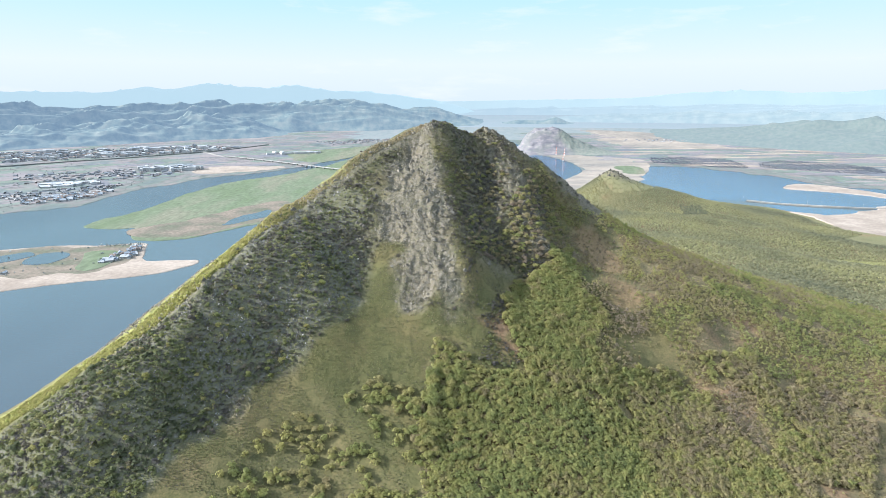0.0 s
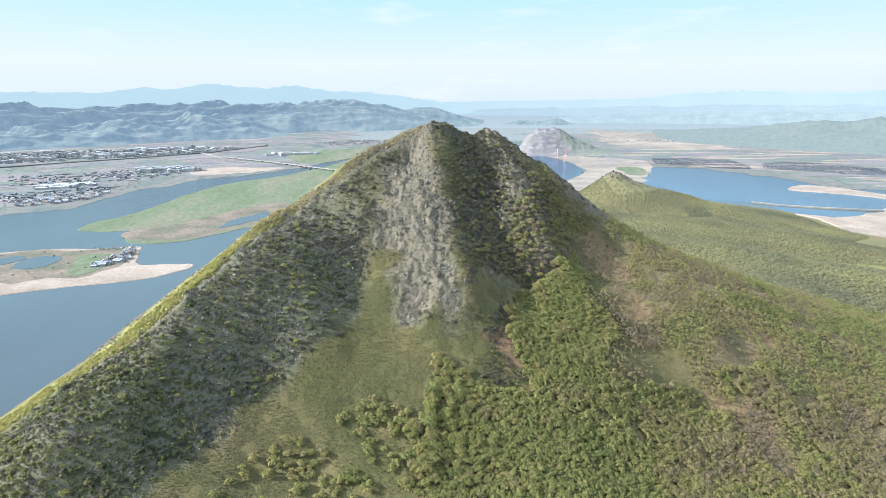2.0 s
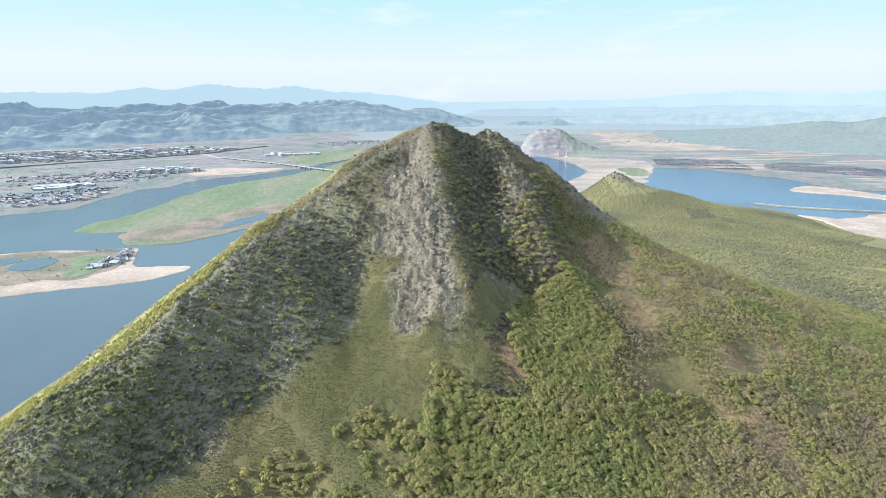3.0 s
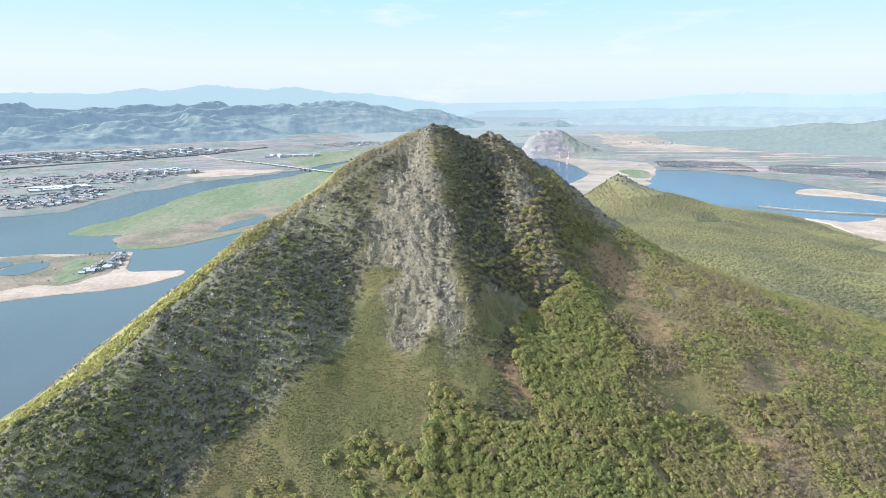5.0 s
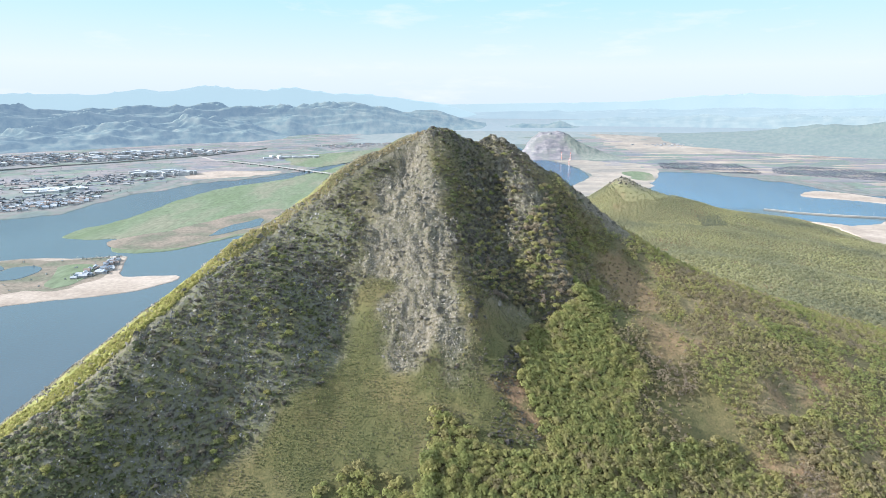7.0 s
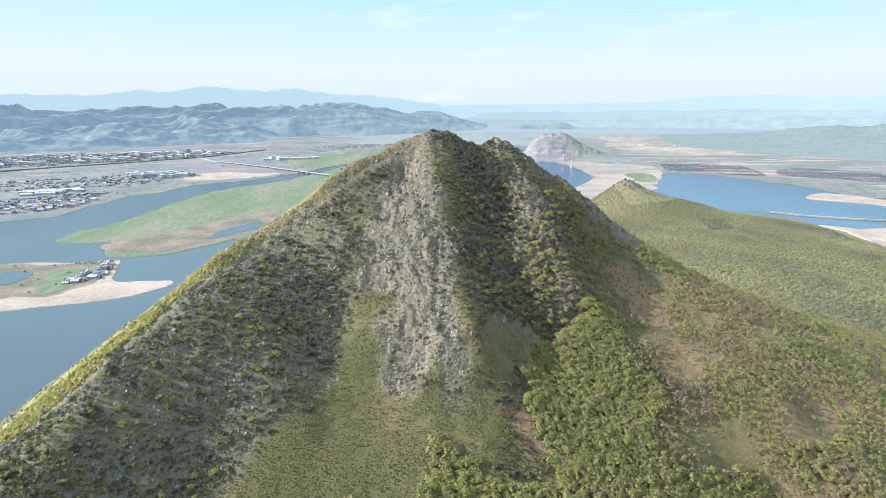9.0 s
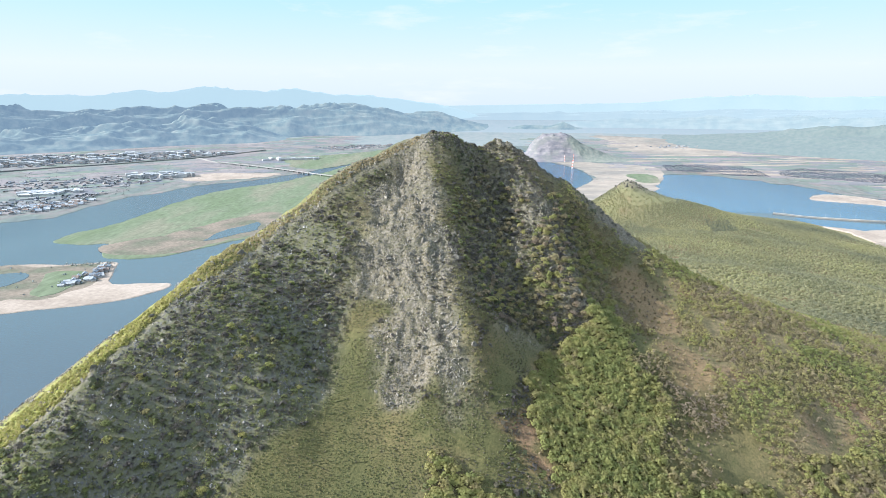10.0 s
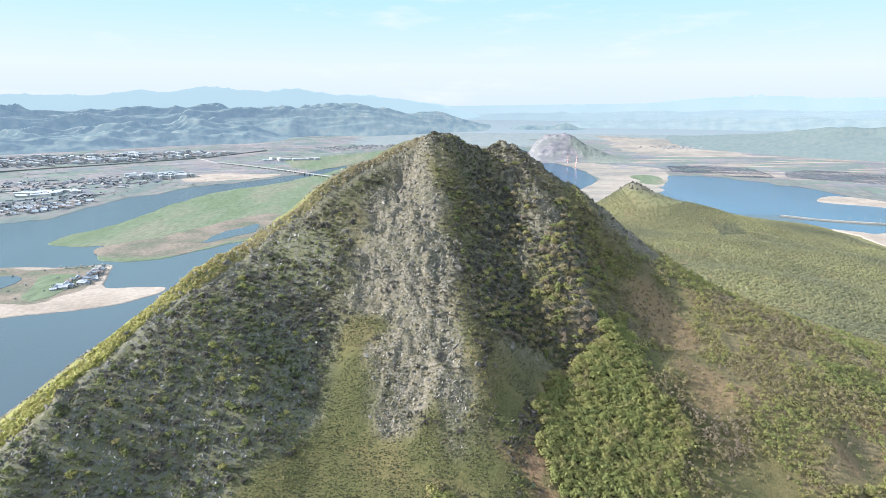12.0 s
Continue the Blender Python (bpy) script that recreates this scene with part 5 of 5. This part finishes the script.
    along = np.interp(y, [-330, -230, -120, -40, 60, 180, 300, 420], [-0.1, 0.10, 0.55, 0.94, 1.0, 0.75, 0.3, -0.1])
    z = across * np.clip(along, -0.05, 1) + 20 * (crags(x, y, 90, 4, 31) - 0.6) * smooth(10, 60, across * along)
    bench = np.round(z / 16) * 16
    cut = smooth(140, 60, x) * smooth(160, 40, np.abs(y + 60))
    z = z + 0.55 * cut * (bench - z)
    wooded = smooth(60, 170, x + 40 * fbm(x, y, 80, 3, 33)) * 0.9 + 0.35 * smooth(0.1, 0.5, fbm(x, y, 60, 3, 34))
    cover = np.stack([1 - np.clip(wooded, 0, 1), 0 * x, 0 * x, 0 * x + 1], -1).reshape(-1, 4)
    v = drawn_in(np.stack([x + 700, y + 4330, z + 2], -1).reshape(-1, 3))
    m, n, l, bsdf, coord = start_material("quarry_hill", 0.95)
    att, sep = n.new("ShaderNodeAttribute"), n.new("ShaderNodeSeparateColor")
    att.attribute_name = "cover"
    l.new(att.outputs["Color"], sep.inputs[0])
    a, b = noise_node(n, l, coord, 45, 5, 0.6, (1, 1, 3)), noise_node(n, l, coord, 14, 5, 0.6)
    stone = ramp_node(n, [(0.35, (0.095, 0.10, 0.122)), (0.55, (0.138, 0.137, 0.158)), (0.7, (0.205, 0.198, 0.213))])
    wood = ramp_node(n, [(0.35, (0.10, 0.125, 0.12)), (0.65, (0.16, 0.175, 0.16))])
    l.new(a, stone.inputs[0]), l.new(b, wood.inputs[0])
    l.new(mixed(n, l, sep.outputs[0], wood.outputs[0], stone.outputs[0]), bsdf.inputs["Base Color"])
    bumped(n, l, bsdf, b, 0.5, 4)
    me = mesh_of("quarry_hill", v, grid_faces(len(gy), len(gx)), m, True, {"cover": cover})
    tagged(new("quarry_hill", me), "grey hill with quarried benches standing alone on the plain", "hill", kind="structure")


quarry_hill()


def box(bm, x0, x1, y0, y1, z0, z1):
    v = [bm.verts.new(c) for c in ((x0, y0, z0), (x1, y0, z0), (x1, y1, z0), (x0, y1, z0), (x0, y0, z1), (x1, y0, z1), (x1, y1, z1), (x0, y1, z1))]
    for f in ((0, 3, 2, 1), (4, 5, 6, 7), (0, 1, 5, 4), (1, 2, 6, 5), (2, 3, 7, 6), (3, 0, 4, 7)):
        bm.faces.new([v[k] for k in f])


def finished(name, bm, material):
    me = bpy.data.meshes.new(name)
    bm.to_mesh(me), bm.free()
    me.materials.append(material)
    return me


def house_model(w, d, h, roof_h, wall_mat, roof_mat, label, group, name="house"):
    ob = thing(name, label, "house", group)
    bm = bmesh.new()
    box(bm, -w / 2, w / 2, -d / 2, d / 2, -1, h)
    wall = part("wall", finished("wall", bm, wall_mat), ob)
    bm = bmesh.new()
    e = 0.5
    low = [bm.verts.new(c) for c in ((-w / 2 - e, -d / 2 - e, h - 0.2), (w / 2 + e, -d / 2 - e, h - 0.2), (w / 2 + e, d / 2 + e, h - 0.2), (-w / 2 - e, d / 2 + e, h - 0.2))]
    top = [bm.verts.new(c) for c in ((-w / 2 - e, 0, h + roof_h), (w / 2 + e, 0, h + roof_h))]
    for f in ((low[0], low[1], top[1], top[0]), (low[2], low[3], top[0], top[1]), (low[1], low[2], top[1]), (low[3], low[0], top[0]), (low[3], low[2], low[1], low[0])):
        bm.faces.new(f)
    part("roof", finished("roof", bm, roof_mat), ob, "gabled sheet roof")
    for side in (-1, 1) if w < 15 else ():
        for k in range(max(1, int(w / 6))):
            bm = bmesh.new()
            c = (k + 0.5) * w / max(1, int(w / 6)) - w / 2
            box(bm, c - 0.9, c + 0.9, side * d / 2 - 0.06, side * d / 2 + 0.06, h * 0.42, h * 0.78)
            part("window", finished("window", bm, BLUE_ROOF), wall, "dark window")
    return ob


def settle(models, spots, z, big=1.0, seed=1):
    """Copies of the models at the spots, standing on low land."""
    g = np.random.default_rng(seed)
    used = set()
    for x, y in spots:
        k = int(g.integers(0, len(models)))
        p = drawn_in(np.array([x, y, z]))
        s = big * (p[1] - 94) / (y - 94) * g.uniform(0.85, 1.2)
        m = pose(*p, 0, 0, g.choice([20, 110]) + g.uniform(-12, 12))
        ob = models[k] if k not in used else copy_thing(models[k], m)
        used.add(k)
        ob.matrix_basis = m
        ob.scale = (s, s, s)


def within(poly, n, seed):
    g = np.random.default_rng(seed)
    p = np.array(poly, float)
    x, y = g.uniform(p[:, 0].min(), p[:, 0].max(), n * 12), g.uniform(p[:, 1].min(), p[:, 1].max(), n * 12)
    ok = np.where(inside(x, y, p) > 0)[0][:n]
    return np.stack([x[ok], y[ok]], 1)


ISLAND_VILLAGE = [(-745, 1475), (-728, 1480), (-705, 1400), (-690, 1350), (-740, 1290), (-760, 1330), (-735, 1400)]
BANK_VILLAGE = [(-1440, 2060), (-1320, 2140), (-1265, 2260), (-1290, 2420), (-1390, 2330), (-1500, 2200)]
TOWN_BLOCKS = [(-1560, 3230), (-1330, 3330), (-1230, 3180), (-1330, 3060), (-1500, 3080)]
WORKS = [(-1650, 2560), (-1500, 2680), (-1450, 2620), (-1610, 2470)]
BIG_TOWN = [(-2900, 3500), (-2350, 3560), (-1700, 4250), (-1500, 4700), (-1900, 4900), (-2500, 4500), (-3000, 4100)]
ROADSIDE = [(-1180, 4230), (-900, 4350), (-850, 4200), (-1150, 4100)]


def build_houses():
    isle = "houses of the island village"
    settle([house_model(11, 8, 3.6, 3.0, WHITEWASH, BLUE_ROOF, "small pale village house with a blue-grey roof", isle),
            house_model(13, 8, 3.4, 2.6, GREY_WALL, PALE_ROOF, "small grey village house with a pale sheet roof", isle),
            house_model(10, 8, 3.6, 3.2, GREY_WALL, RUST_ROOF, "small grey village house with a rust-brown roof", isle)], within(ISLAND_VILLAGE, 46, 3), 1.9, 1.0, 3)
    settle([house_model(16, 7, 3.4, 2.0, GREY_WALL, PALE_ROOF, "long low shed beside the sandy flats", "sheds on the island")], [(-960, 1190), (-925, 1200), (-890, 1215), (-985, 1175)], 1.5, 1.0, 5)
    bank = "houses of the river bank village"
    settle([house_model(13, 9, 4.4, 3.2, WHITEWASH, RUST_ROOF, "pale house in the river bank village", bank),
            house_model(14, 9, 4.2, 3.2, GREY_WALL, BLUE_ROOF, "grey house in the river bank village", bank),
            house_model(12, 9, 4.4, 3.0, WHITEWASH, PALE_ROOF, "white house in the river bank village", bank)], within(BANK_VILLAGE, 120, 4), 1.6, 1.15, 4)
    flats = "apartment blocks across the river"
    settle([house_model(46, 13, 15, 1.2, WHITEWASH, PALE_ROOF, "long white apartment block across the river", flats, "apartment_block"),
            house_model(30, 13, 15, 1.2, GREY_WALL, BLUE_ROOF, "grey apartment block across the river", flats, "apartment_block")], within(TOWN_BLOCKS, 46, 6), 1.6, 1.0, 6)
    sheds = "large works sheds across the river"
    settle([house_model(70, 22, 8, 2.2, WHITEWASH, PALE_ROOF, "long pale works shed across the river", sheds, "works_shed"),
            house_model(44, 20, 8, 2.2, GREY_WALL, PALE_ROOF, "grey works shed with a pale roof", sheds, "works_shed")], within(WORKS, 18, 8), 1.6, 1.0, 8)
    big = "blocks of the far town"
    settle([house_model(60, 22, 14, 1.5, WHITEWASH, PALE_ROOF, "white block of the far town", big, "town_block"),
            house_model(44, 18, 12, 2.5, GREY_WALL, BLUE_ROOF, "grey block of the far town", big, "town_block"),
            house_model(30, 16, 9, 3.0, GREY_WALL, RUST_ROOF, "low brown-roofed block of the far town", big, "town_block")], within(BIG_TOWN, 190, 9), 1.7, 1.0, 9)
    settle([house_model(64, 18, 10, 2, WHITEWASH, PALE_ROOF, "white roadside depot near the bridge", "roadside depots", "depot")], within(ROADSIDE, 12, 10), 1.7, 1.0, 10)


build_houses()


def town_houses():
    """The small houses of the far town and villages, too small to tell apart."""
    g = np.random.default_rng(41)
    spots = np.concatenate([within(BIG_TOWN, 700, 61), within([(-2000, 2900), (-1500, 3250), (-1250, 3050), (-1350, 2800), (-1800, 2600)], 220, 62), within([(-1700, 2300), (-1350, 2600), (-1300, 2450), (-1500, 2150)], 120, 63),
                            within([(1600, 5600), (2600, 6000), (2800, 5700), (1900, 5300)], 120, 64), within([(-900, 5000), (-300, 5600), (-500, 5900), (-1100, 5400)], 160, 65)])
    n = len(spots)
    size = np.stack([g.uniform(5, 13, n), g.uniform(4, 8, n), g.uniform(3, 6, n)], 1)
    turn = g.choice([0.35, 1.92], n) + 0.2 * g.normal(size=n)
    c, s = np.cos(turn)[:, None], np.sin(turn)[:, None]
    shape = np.array([(-1, -1, 0), (1, -1, 0), (1, 1, 0), (-1, 1, 0), (-1, -1, 1), (1, -1, 1), (1, 1, 1), (-1, 1, 1), (-1, 0, 1.7), (1, 0, 1.7)], float)
    v = shape[None] * size[:, None, :]
    v = np.stack([v[..., 0] * c - v[..., 1] * s + spots[:, 0:1], v[..., 0] * s + v[..., 1] * c + spots[:, 1:2], v[..., 2] + 1.2], -1)
    faces = np.array([(0, 1, 5, 4), (2, 3, 7, 6), (1, 2, 6, 5), (3, 0, 4, 7), (4, 5, 9, 8), (6, 7, 8, 9)])
    m, nn, l, bsdf, coord = start_material("mixed_roofs_and_walls", 0.8)
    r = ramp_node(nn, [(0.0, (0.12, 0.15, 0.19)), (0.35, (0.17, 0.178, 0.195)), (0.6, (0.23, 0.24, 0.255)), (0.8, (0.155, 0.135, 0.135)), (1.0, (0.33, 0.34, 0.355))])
    l.new(nn.new("ShaderNodeNewGeometry").outputs["Random Per Island"], r.inputs[0])
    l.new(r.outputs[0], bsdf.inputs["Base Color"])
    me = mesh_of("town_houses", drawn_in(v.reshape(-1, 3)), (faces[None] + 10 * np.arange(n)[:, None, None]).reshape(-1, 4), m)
    tagged(new("town_houses", me), "small mixed houses of the far town and villages", "houses", kind="stuff")


town_houses()


def ribbon(name, line, wide, z, material, label, category, thick=3.0, step=40.0, kind="structure", parent=None):
    """A long low bank or deck along a line."""
    a = np.array(line, float)
    run = np.r_[0, np.cumsum(np.hypot(*np.diff(a, axis=0).T))]
    t = np.linspace(0, run[-1], max(2, int(run[-1] / step)))
    p = np.stack([np.interp(t, run, a[:, 0]), np.interp(t, run, a[:, 1])], 1)
    d = np.gradient(p, axis=0)
    side = np.stack([-d[:, 1], d[:, 0]], 1) / np.hypot(d[:, 0], d[:, 1])[:, None]
    rows = [np.c_[p + side * w, np.full(len(p), h)] for w, h in ((wide * 0.5 + thick * 0.6, z - thick), (wide * 0.5, z), (-wide * 0.5, z), (-wide * 0.5 - thick * 0.6, z - thick))]
    me = mesh_of(name, drawn_in(np.concatenate(rows)), grid_faces(4, len(p)), material)
    if parent:
        return part(name, me, parent)
    return tagged(new(name, me), label, category, kind=kind)


def make_roads():
    ribbon("railway_embankment", [(-2600, 3000), (-2350, 3305), (-2175, 3555), (-1960, 3800), (-1600, 4330), (-1400, 5000)], 22, 8, EMBANKMENT, "dark tree-lined railway bank across the valley", "embankment", 7)
    ribbon("country_road", [(-2500, 4600), (-1900, 4500), (-1600, 4230), (-1376, 3925)], 16, 4, TARMAC, "pale country road across the valley", "road", 2.5)
    bridge = thing("bridge", "long pale road bridge over the river", "bridge")
    ribbon("deck", [(-1376, 3925), (-1145, 3738), (-887, 3505), (-654, 3271), (-454, 3091), (-250, 2900)], 12, 10, CONCRETE, "", "", 2.2, parent=bridge)
    pier = bmesh.new()
    box(pier, -5, 5, -1.4, 1.4, -12, 0.1)
    pier = finished("pier", pier, CONCRETE)
    for t in np.linspace(0.08, 0.98, 20):
        q = np.array([(-1376, 3925, 8.0), (-887, 3505, 8.0), (-654, 3271, 8.0), (-250, 2900, 8.0)])
        k = min(int(t * 3), 2)
        c = drawn_in(q[k] + (q[k + 1] - q[k]) * (t * 3 - k))
        part("pier", pier, bridge, "", pose(*c, 0, 0, 45))
    ribbon("dam", [(1070, 2171), (1099, 2148), (1139, 2103), (1254, 2051), (1371, 2010), (1491, 1982)], 12, 3.6, EMBANKMENT, "low dark causeway dam between lake and pond", "dam", 6, 20)
    ribbon("dam_road", [(1070, 2171), (1099, 2148), (1139, 2103), (1254, 2051), (1371, 2010), (1491, 1982)], 5, 3.9, TARMAC, "pale track on top of the dam", "road", 0.6, 20)


make_roads()


def make_masts():
    bm = bmesh.new()
    bmesh.ops.create_cone(bm, segments=6, radius1=0.28, radius2=0.16, depth=14, cap_ends=True, matrix=Matrix.Translation((0, 0, 6.6)))
    shaft = finished("shaft", bm, CONCRETE)
    bm = bmesh.new()
    box(bm, -1.7, 1.7, -0.15, 0.15, 12.4, 12.7)
    box(bm, -1.2, 1.2, -0.15, 0.15, 11.0, 11.3)
    arm = finished("crossarm", bm, CONCRETE)
    line = np.array([(1060, 2176), (1099, 2148), (1139, 2103), (1254, 2051), (1371, 2010), (1491, 1982)], float)
    run = np.r_[0, np.cumsum(np.hypot(*np.diff(line, axis=0).T))]
    first = None
    for t in np.linspace(0, run[-1], 13):
        x, y = np.interp(t, run, line[:, 0]), np.interp(t, run, line[:, 1])
        z = max(3.9, float(base_height(np.array([x]), np.array([y]))[0]))
        if first is None:
            first = thing("power_pole", "slim pale power pole along the dam", "pole", "power poles along the dam")
            part("shaft", shaft, first), part("crossarm", arm, first)
            ob = first
        else:
            ob = copy_thing(first, pose(x, y, z, 0, 0, -20))
        ob.matrix_basis = pose(x, y, z - 0.2, 0, 0, -20)
    # Red and white lattice towers before the quarry hill.
    bands = []
    for k in range(6):
        bm = bmesh.new()
        lo, hi = 6.0 - 0.8 * k, 6.0 - 0.8 * (k + 1)
        for sx, sy in ((-1, -1), (1, -1), (1, 1), (-1, 1)):
            a, b = Vector((sx * lo, sy * lo, 10.0 * k)), Vector((sx * hi, sy * hi, 10.0 * (k + 1)))
            for u, v in ((a, b), (a, Vector((-sy * hi, sx * hi, 10.0 * (k + 1))))):
                m = (v - u).to_track_quat("Z", "Y").to_matrix().to_4x4()
                bmesh.ops.create_cone(bm, segments=4, radius1=0.9, radius2=0.8, depth=(v - u).length, cap_ends=True, matrix=Matrix.Translation((u + v) / 2) @ m)
        bands.append(finished("lattice_band", bm, RED_PAINT if k % 2 else WHITE_PAINT))
    for x, y in ((735, 4060), (782, 4020), (700, 3640)):
        tower = thing("pylon", "red and white banded lattice power pylon", "pylon", "river crossing pylons")
        for k, me in enumerate(bands):
            part("lattice_band", me, tower, "red band" if k % 2 else "white band")
        p = drawn_in(np.array([x, y, 2.5]))
        tower.matrix_basis = pose(*p)
        tower.scale = (0.4, 0.4, 0.72)


make_masts()


# ---- fields, hedges and far woods on the valley floor ---------------------------
def valley_cover():
    g = np.random.default_rng(21)
    n = 1500
    az = np.radians(np.r_[g.uniform(-42, -8, n), g.uniform(8, 42, n)])
    r = np.r_[2300 + 5200 * g.uniform(0, 1, n) ** 1.5, 2900 + 4000 * g.uniform(0, 1, n) ** 1.3]
    shore = np.interp(np.degrees(az), *np.array(FAR_SHORE, float).T)
    far_side = np.max([np.interp(np.degrees(az) + d, *np.array(FAR_SHORE, float).T) for d in (-3, -1.5, 0, 1.5, 3)], axis=0)
    ok = (r > far_side + 150) & ~((np.degrees(az) > 6) & (np.degrees(az) < 15) & (r < 4400))
    az, r = az[ok], r[ok]
    c = np.stack([r * np.sin(az), r * np.cos(az) + 94], 1)
    long, wide = g.uniform(60, 220, len(c)) * (0.5 + r / 5000), g.uniform(24, 80, len(c)) * (0.6 + r / 4000)
    turn = np.where(c[:, 0] < 0, 0.9, -0.15) + g.choice([0, 1.57], len(c), p=[0.8, 0.2]) + 0.12 * g.normal(size=len(c))
    u = np.stack([np.cos(turn), np.sin(turn)], 1)
    w = np.stack([-u[:, 1], u[:, 0]], 1)
    corners = np.stack([c - u * long[:, None] / 2 - w * wide[:, None] / 2, c + u * long[:, None] / 2 - w * wide[:, None] / 2,
                        c + u * long[:, None] / 2 + w * wide[:, None] / 2, c - u * long[:, None] / 2 + w * wide[:, None] / 2], 1)
    z = np.broadcast_to((2.0 + 0.5 * g.uniform(0, 1, len(c)))[:, None, None], (len(c), 4, 1))
    v = drawn_in(np.concatenate([corners, z], -1).reshape(-1, 3))
    m, nn, l, bsdf, coord = start_material("fields", 0.95)
    geo = nn.new("ShaderNodeNewGeometry")
    # Field colours lean to lavender grey, which puts haze into them.
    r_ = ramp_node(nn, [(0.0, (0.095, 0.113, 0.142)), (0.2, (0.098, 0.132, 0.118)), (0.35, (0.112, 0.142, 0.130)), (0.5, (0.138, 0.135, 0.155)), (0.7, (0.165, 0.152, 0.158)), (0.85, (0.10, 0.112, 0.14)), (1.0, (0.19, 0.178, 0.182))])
    l.new(geo.outputs["Random Per Island"], r_.inputs[0])
    grain = ramp_node(nn, [(0.3, (0.8, 0.8, 0.8)), (0.7, (1.15, 1.15, 1.15))])
    l.new(noise_node(nn, l, coord, 14, 5, 0.6), grain.inputs[0])
    l.new(mixed(nn, l, 1.0, r_.outputs[0], grain.outputs[0], "MULTIPLY"), bsdf.inputs["Base Color"])
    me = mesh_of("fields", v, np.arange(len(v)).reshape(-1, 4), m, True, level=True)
    tagged(new("fields", me), "patchwork of dry and green fields on the valley floor, haze put into their colours", "fields", kind="stuff")
    # Clumps and rows of trees.
    n = 5200
    az = np.radians(np.r_[g.uniform(-42, -8, n), g.uniform(12, 42, n // 2)])
    r = np.r_[2250 + 3600 * g.uniform(0, 1, n) ** 1.3, 2900 + 2600 * g.uniform(0, 1, n // 2)]
    shore = np.interp(np.degrees(az), *np.array(FAR_SHORE, float).T)
    x, y = r * np.sin(az), r * np.cos(az) + 94
    rows = np.abs(vnoise(x / 240 + 0.3 * y / 240, y / 200, 91)) < 0.10
    keep = (r > shore + 25) & (rows | (fbm(x, y, 150, 3, 92) > 0.42))
    x, y = x[keep], y[keep]
    q = np.concatenate([within(DARK_WOOD_A, 3600, 51), within(DARK_WOOD_B, 4600, 52)])
    planted("lake_woods", "dark woods along the far shore of the lake, haze blue put into their colour", "wood", np.c_[q, np.full(len(q), 1.2)], [crown_template(9, 5.5, 5.2, 1.6, 3, 140 + k, 4.0) for k in range(4)], np.zeros(len(q)), g.uniform(0.6, 1.1, len(q)), DARK_HAZED_LEAVES)
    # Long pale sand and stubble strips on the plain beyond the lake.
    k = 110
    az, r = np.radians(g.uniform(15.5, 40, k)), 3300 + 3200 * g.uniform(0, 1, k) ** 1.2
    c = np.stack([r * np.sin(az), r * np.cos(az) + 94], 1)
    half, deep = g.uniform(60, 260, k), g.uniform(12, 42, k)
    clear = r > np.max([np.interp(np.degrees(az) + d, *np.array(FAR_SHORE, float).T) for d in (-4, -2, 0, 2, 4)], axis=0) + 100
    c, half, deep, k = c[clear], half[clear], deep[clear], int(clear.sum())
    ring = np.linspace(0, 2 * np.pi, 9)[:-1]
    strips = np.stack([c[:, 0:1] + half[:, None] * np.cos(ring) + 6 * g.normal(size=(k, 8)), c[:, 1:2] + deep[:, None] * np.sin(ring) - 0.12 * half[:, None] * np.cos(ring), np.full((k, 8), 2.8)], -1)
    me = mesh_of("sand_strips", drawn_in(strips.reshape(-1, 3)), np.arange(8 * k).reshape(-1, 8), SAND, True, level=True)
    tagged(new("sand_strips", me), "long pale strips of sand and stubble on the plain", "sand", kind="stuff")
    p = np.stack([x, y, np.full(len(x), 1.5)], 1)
    planted("valley_trees", "dark clumps and rows of trees on the valley floor, haze put into their colour", "trees", p, CROWNS_FAR, np.clip(0.02 + 0.10 * g.uniform(0, 1, len(x)), 0, 1), g.uniform(0.45, 0.95, len(x)), HAZED_TREE_LEAVES)
    # Bushes round the island village and the near sheds.
    q = np.concatenate([within(ISLAND_VILLAGE, 70, 31), within(ISLAND_INNER, 60, 32), within([(-1010, 1170), (-950, 1215), (-870, 1225), (-880, 1190), (-960, 1160)], 40, 33),
                        within([(-830, 1475), (-740, 1500), (-735, 1470), (-830, 1450)], 45, 34)])
    planted("island_bushes", "dark bushes and small trees on the river island, haze put into their colour", "bushes", np.c_[q, np.full(len(q), 1.4)], CROWNS_FAR, np.full(len(q), 0.06), g.uniform(0.45, 0.95, len(q)), HAZED_TREE_LEAVES)


DARK_WOOD_A = [(1271, 3851), (1456, 3891), (1716, 3784), (1673, 3486), (1606, 3258), (1447, 3290), (1377, 3400), (1190, 3520)]
DARK_WOOD_B = [(1781, 3519), (1995, 3684), (2200, 3493), (2271, 3293), (2167, 3019), (2019, 2960), (1874, 3080), (1723, 3200), (1678, 3300)]
# Dark leaf colour with the blue of the haze mixed in.
DARK_HAZED_LEAVES = two_scale("dark_hazed_leaves", [(0.3, (0.068, 0.083, 0.115)), (0.7, (0.085, 0.10, 0.13))], 120, 12, 0.9, 0, 0, 0.3)
# Pale blue-green leaf colour that imitates trees seen through haze.
HAZED_TREE_LEAVES = two_scale("haze_paled_leaves", [(0.3, (0.165, 0.20, 0.215)), (0.7, (0.205, 0.235, 0.235))], 120, 12, 0.9, 0, 0, 0.3)
valley_cover()
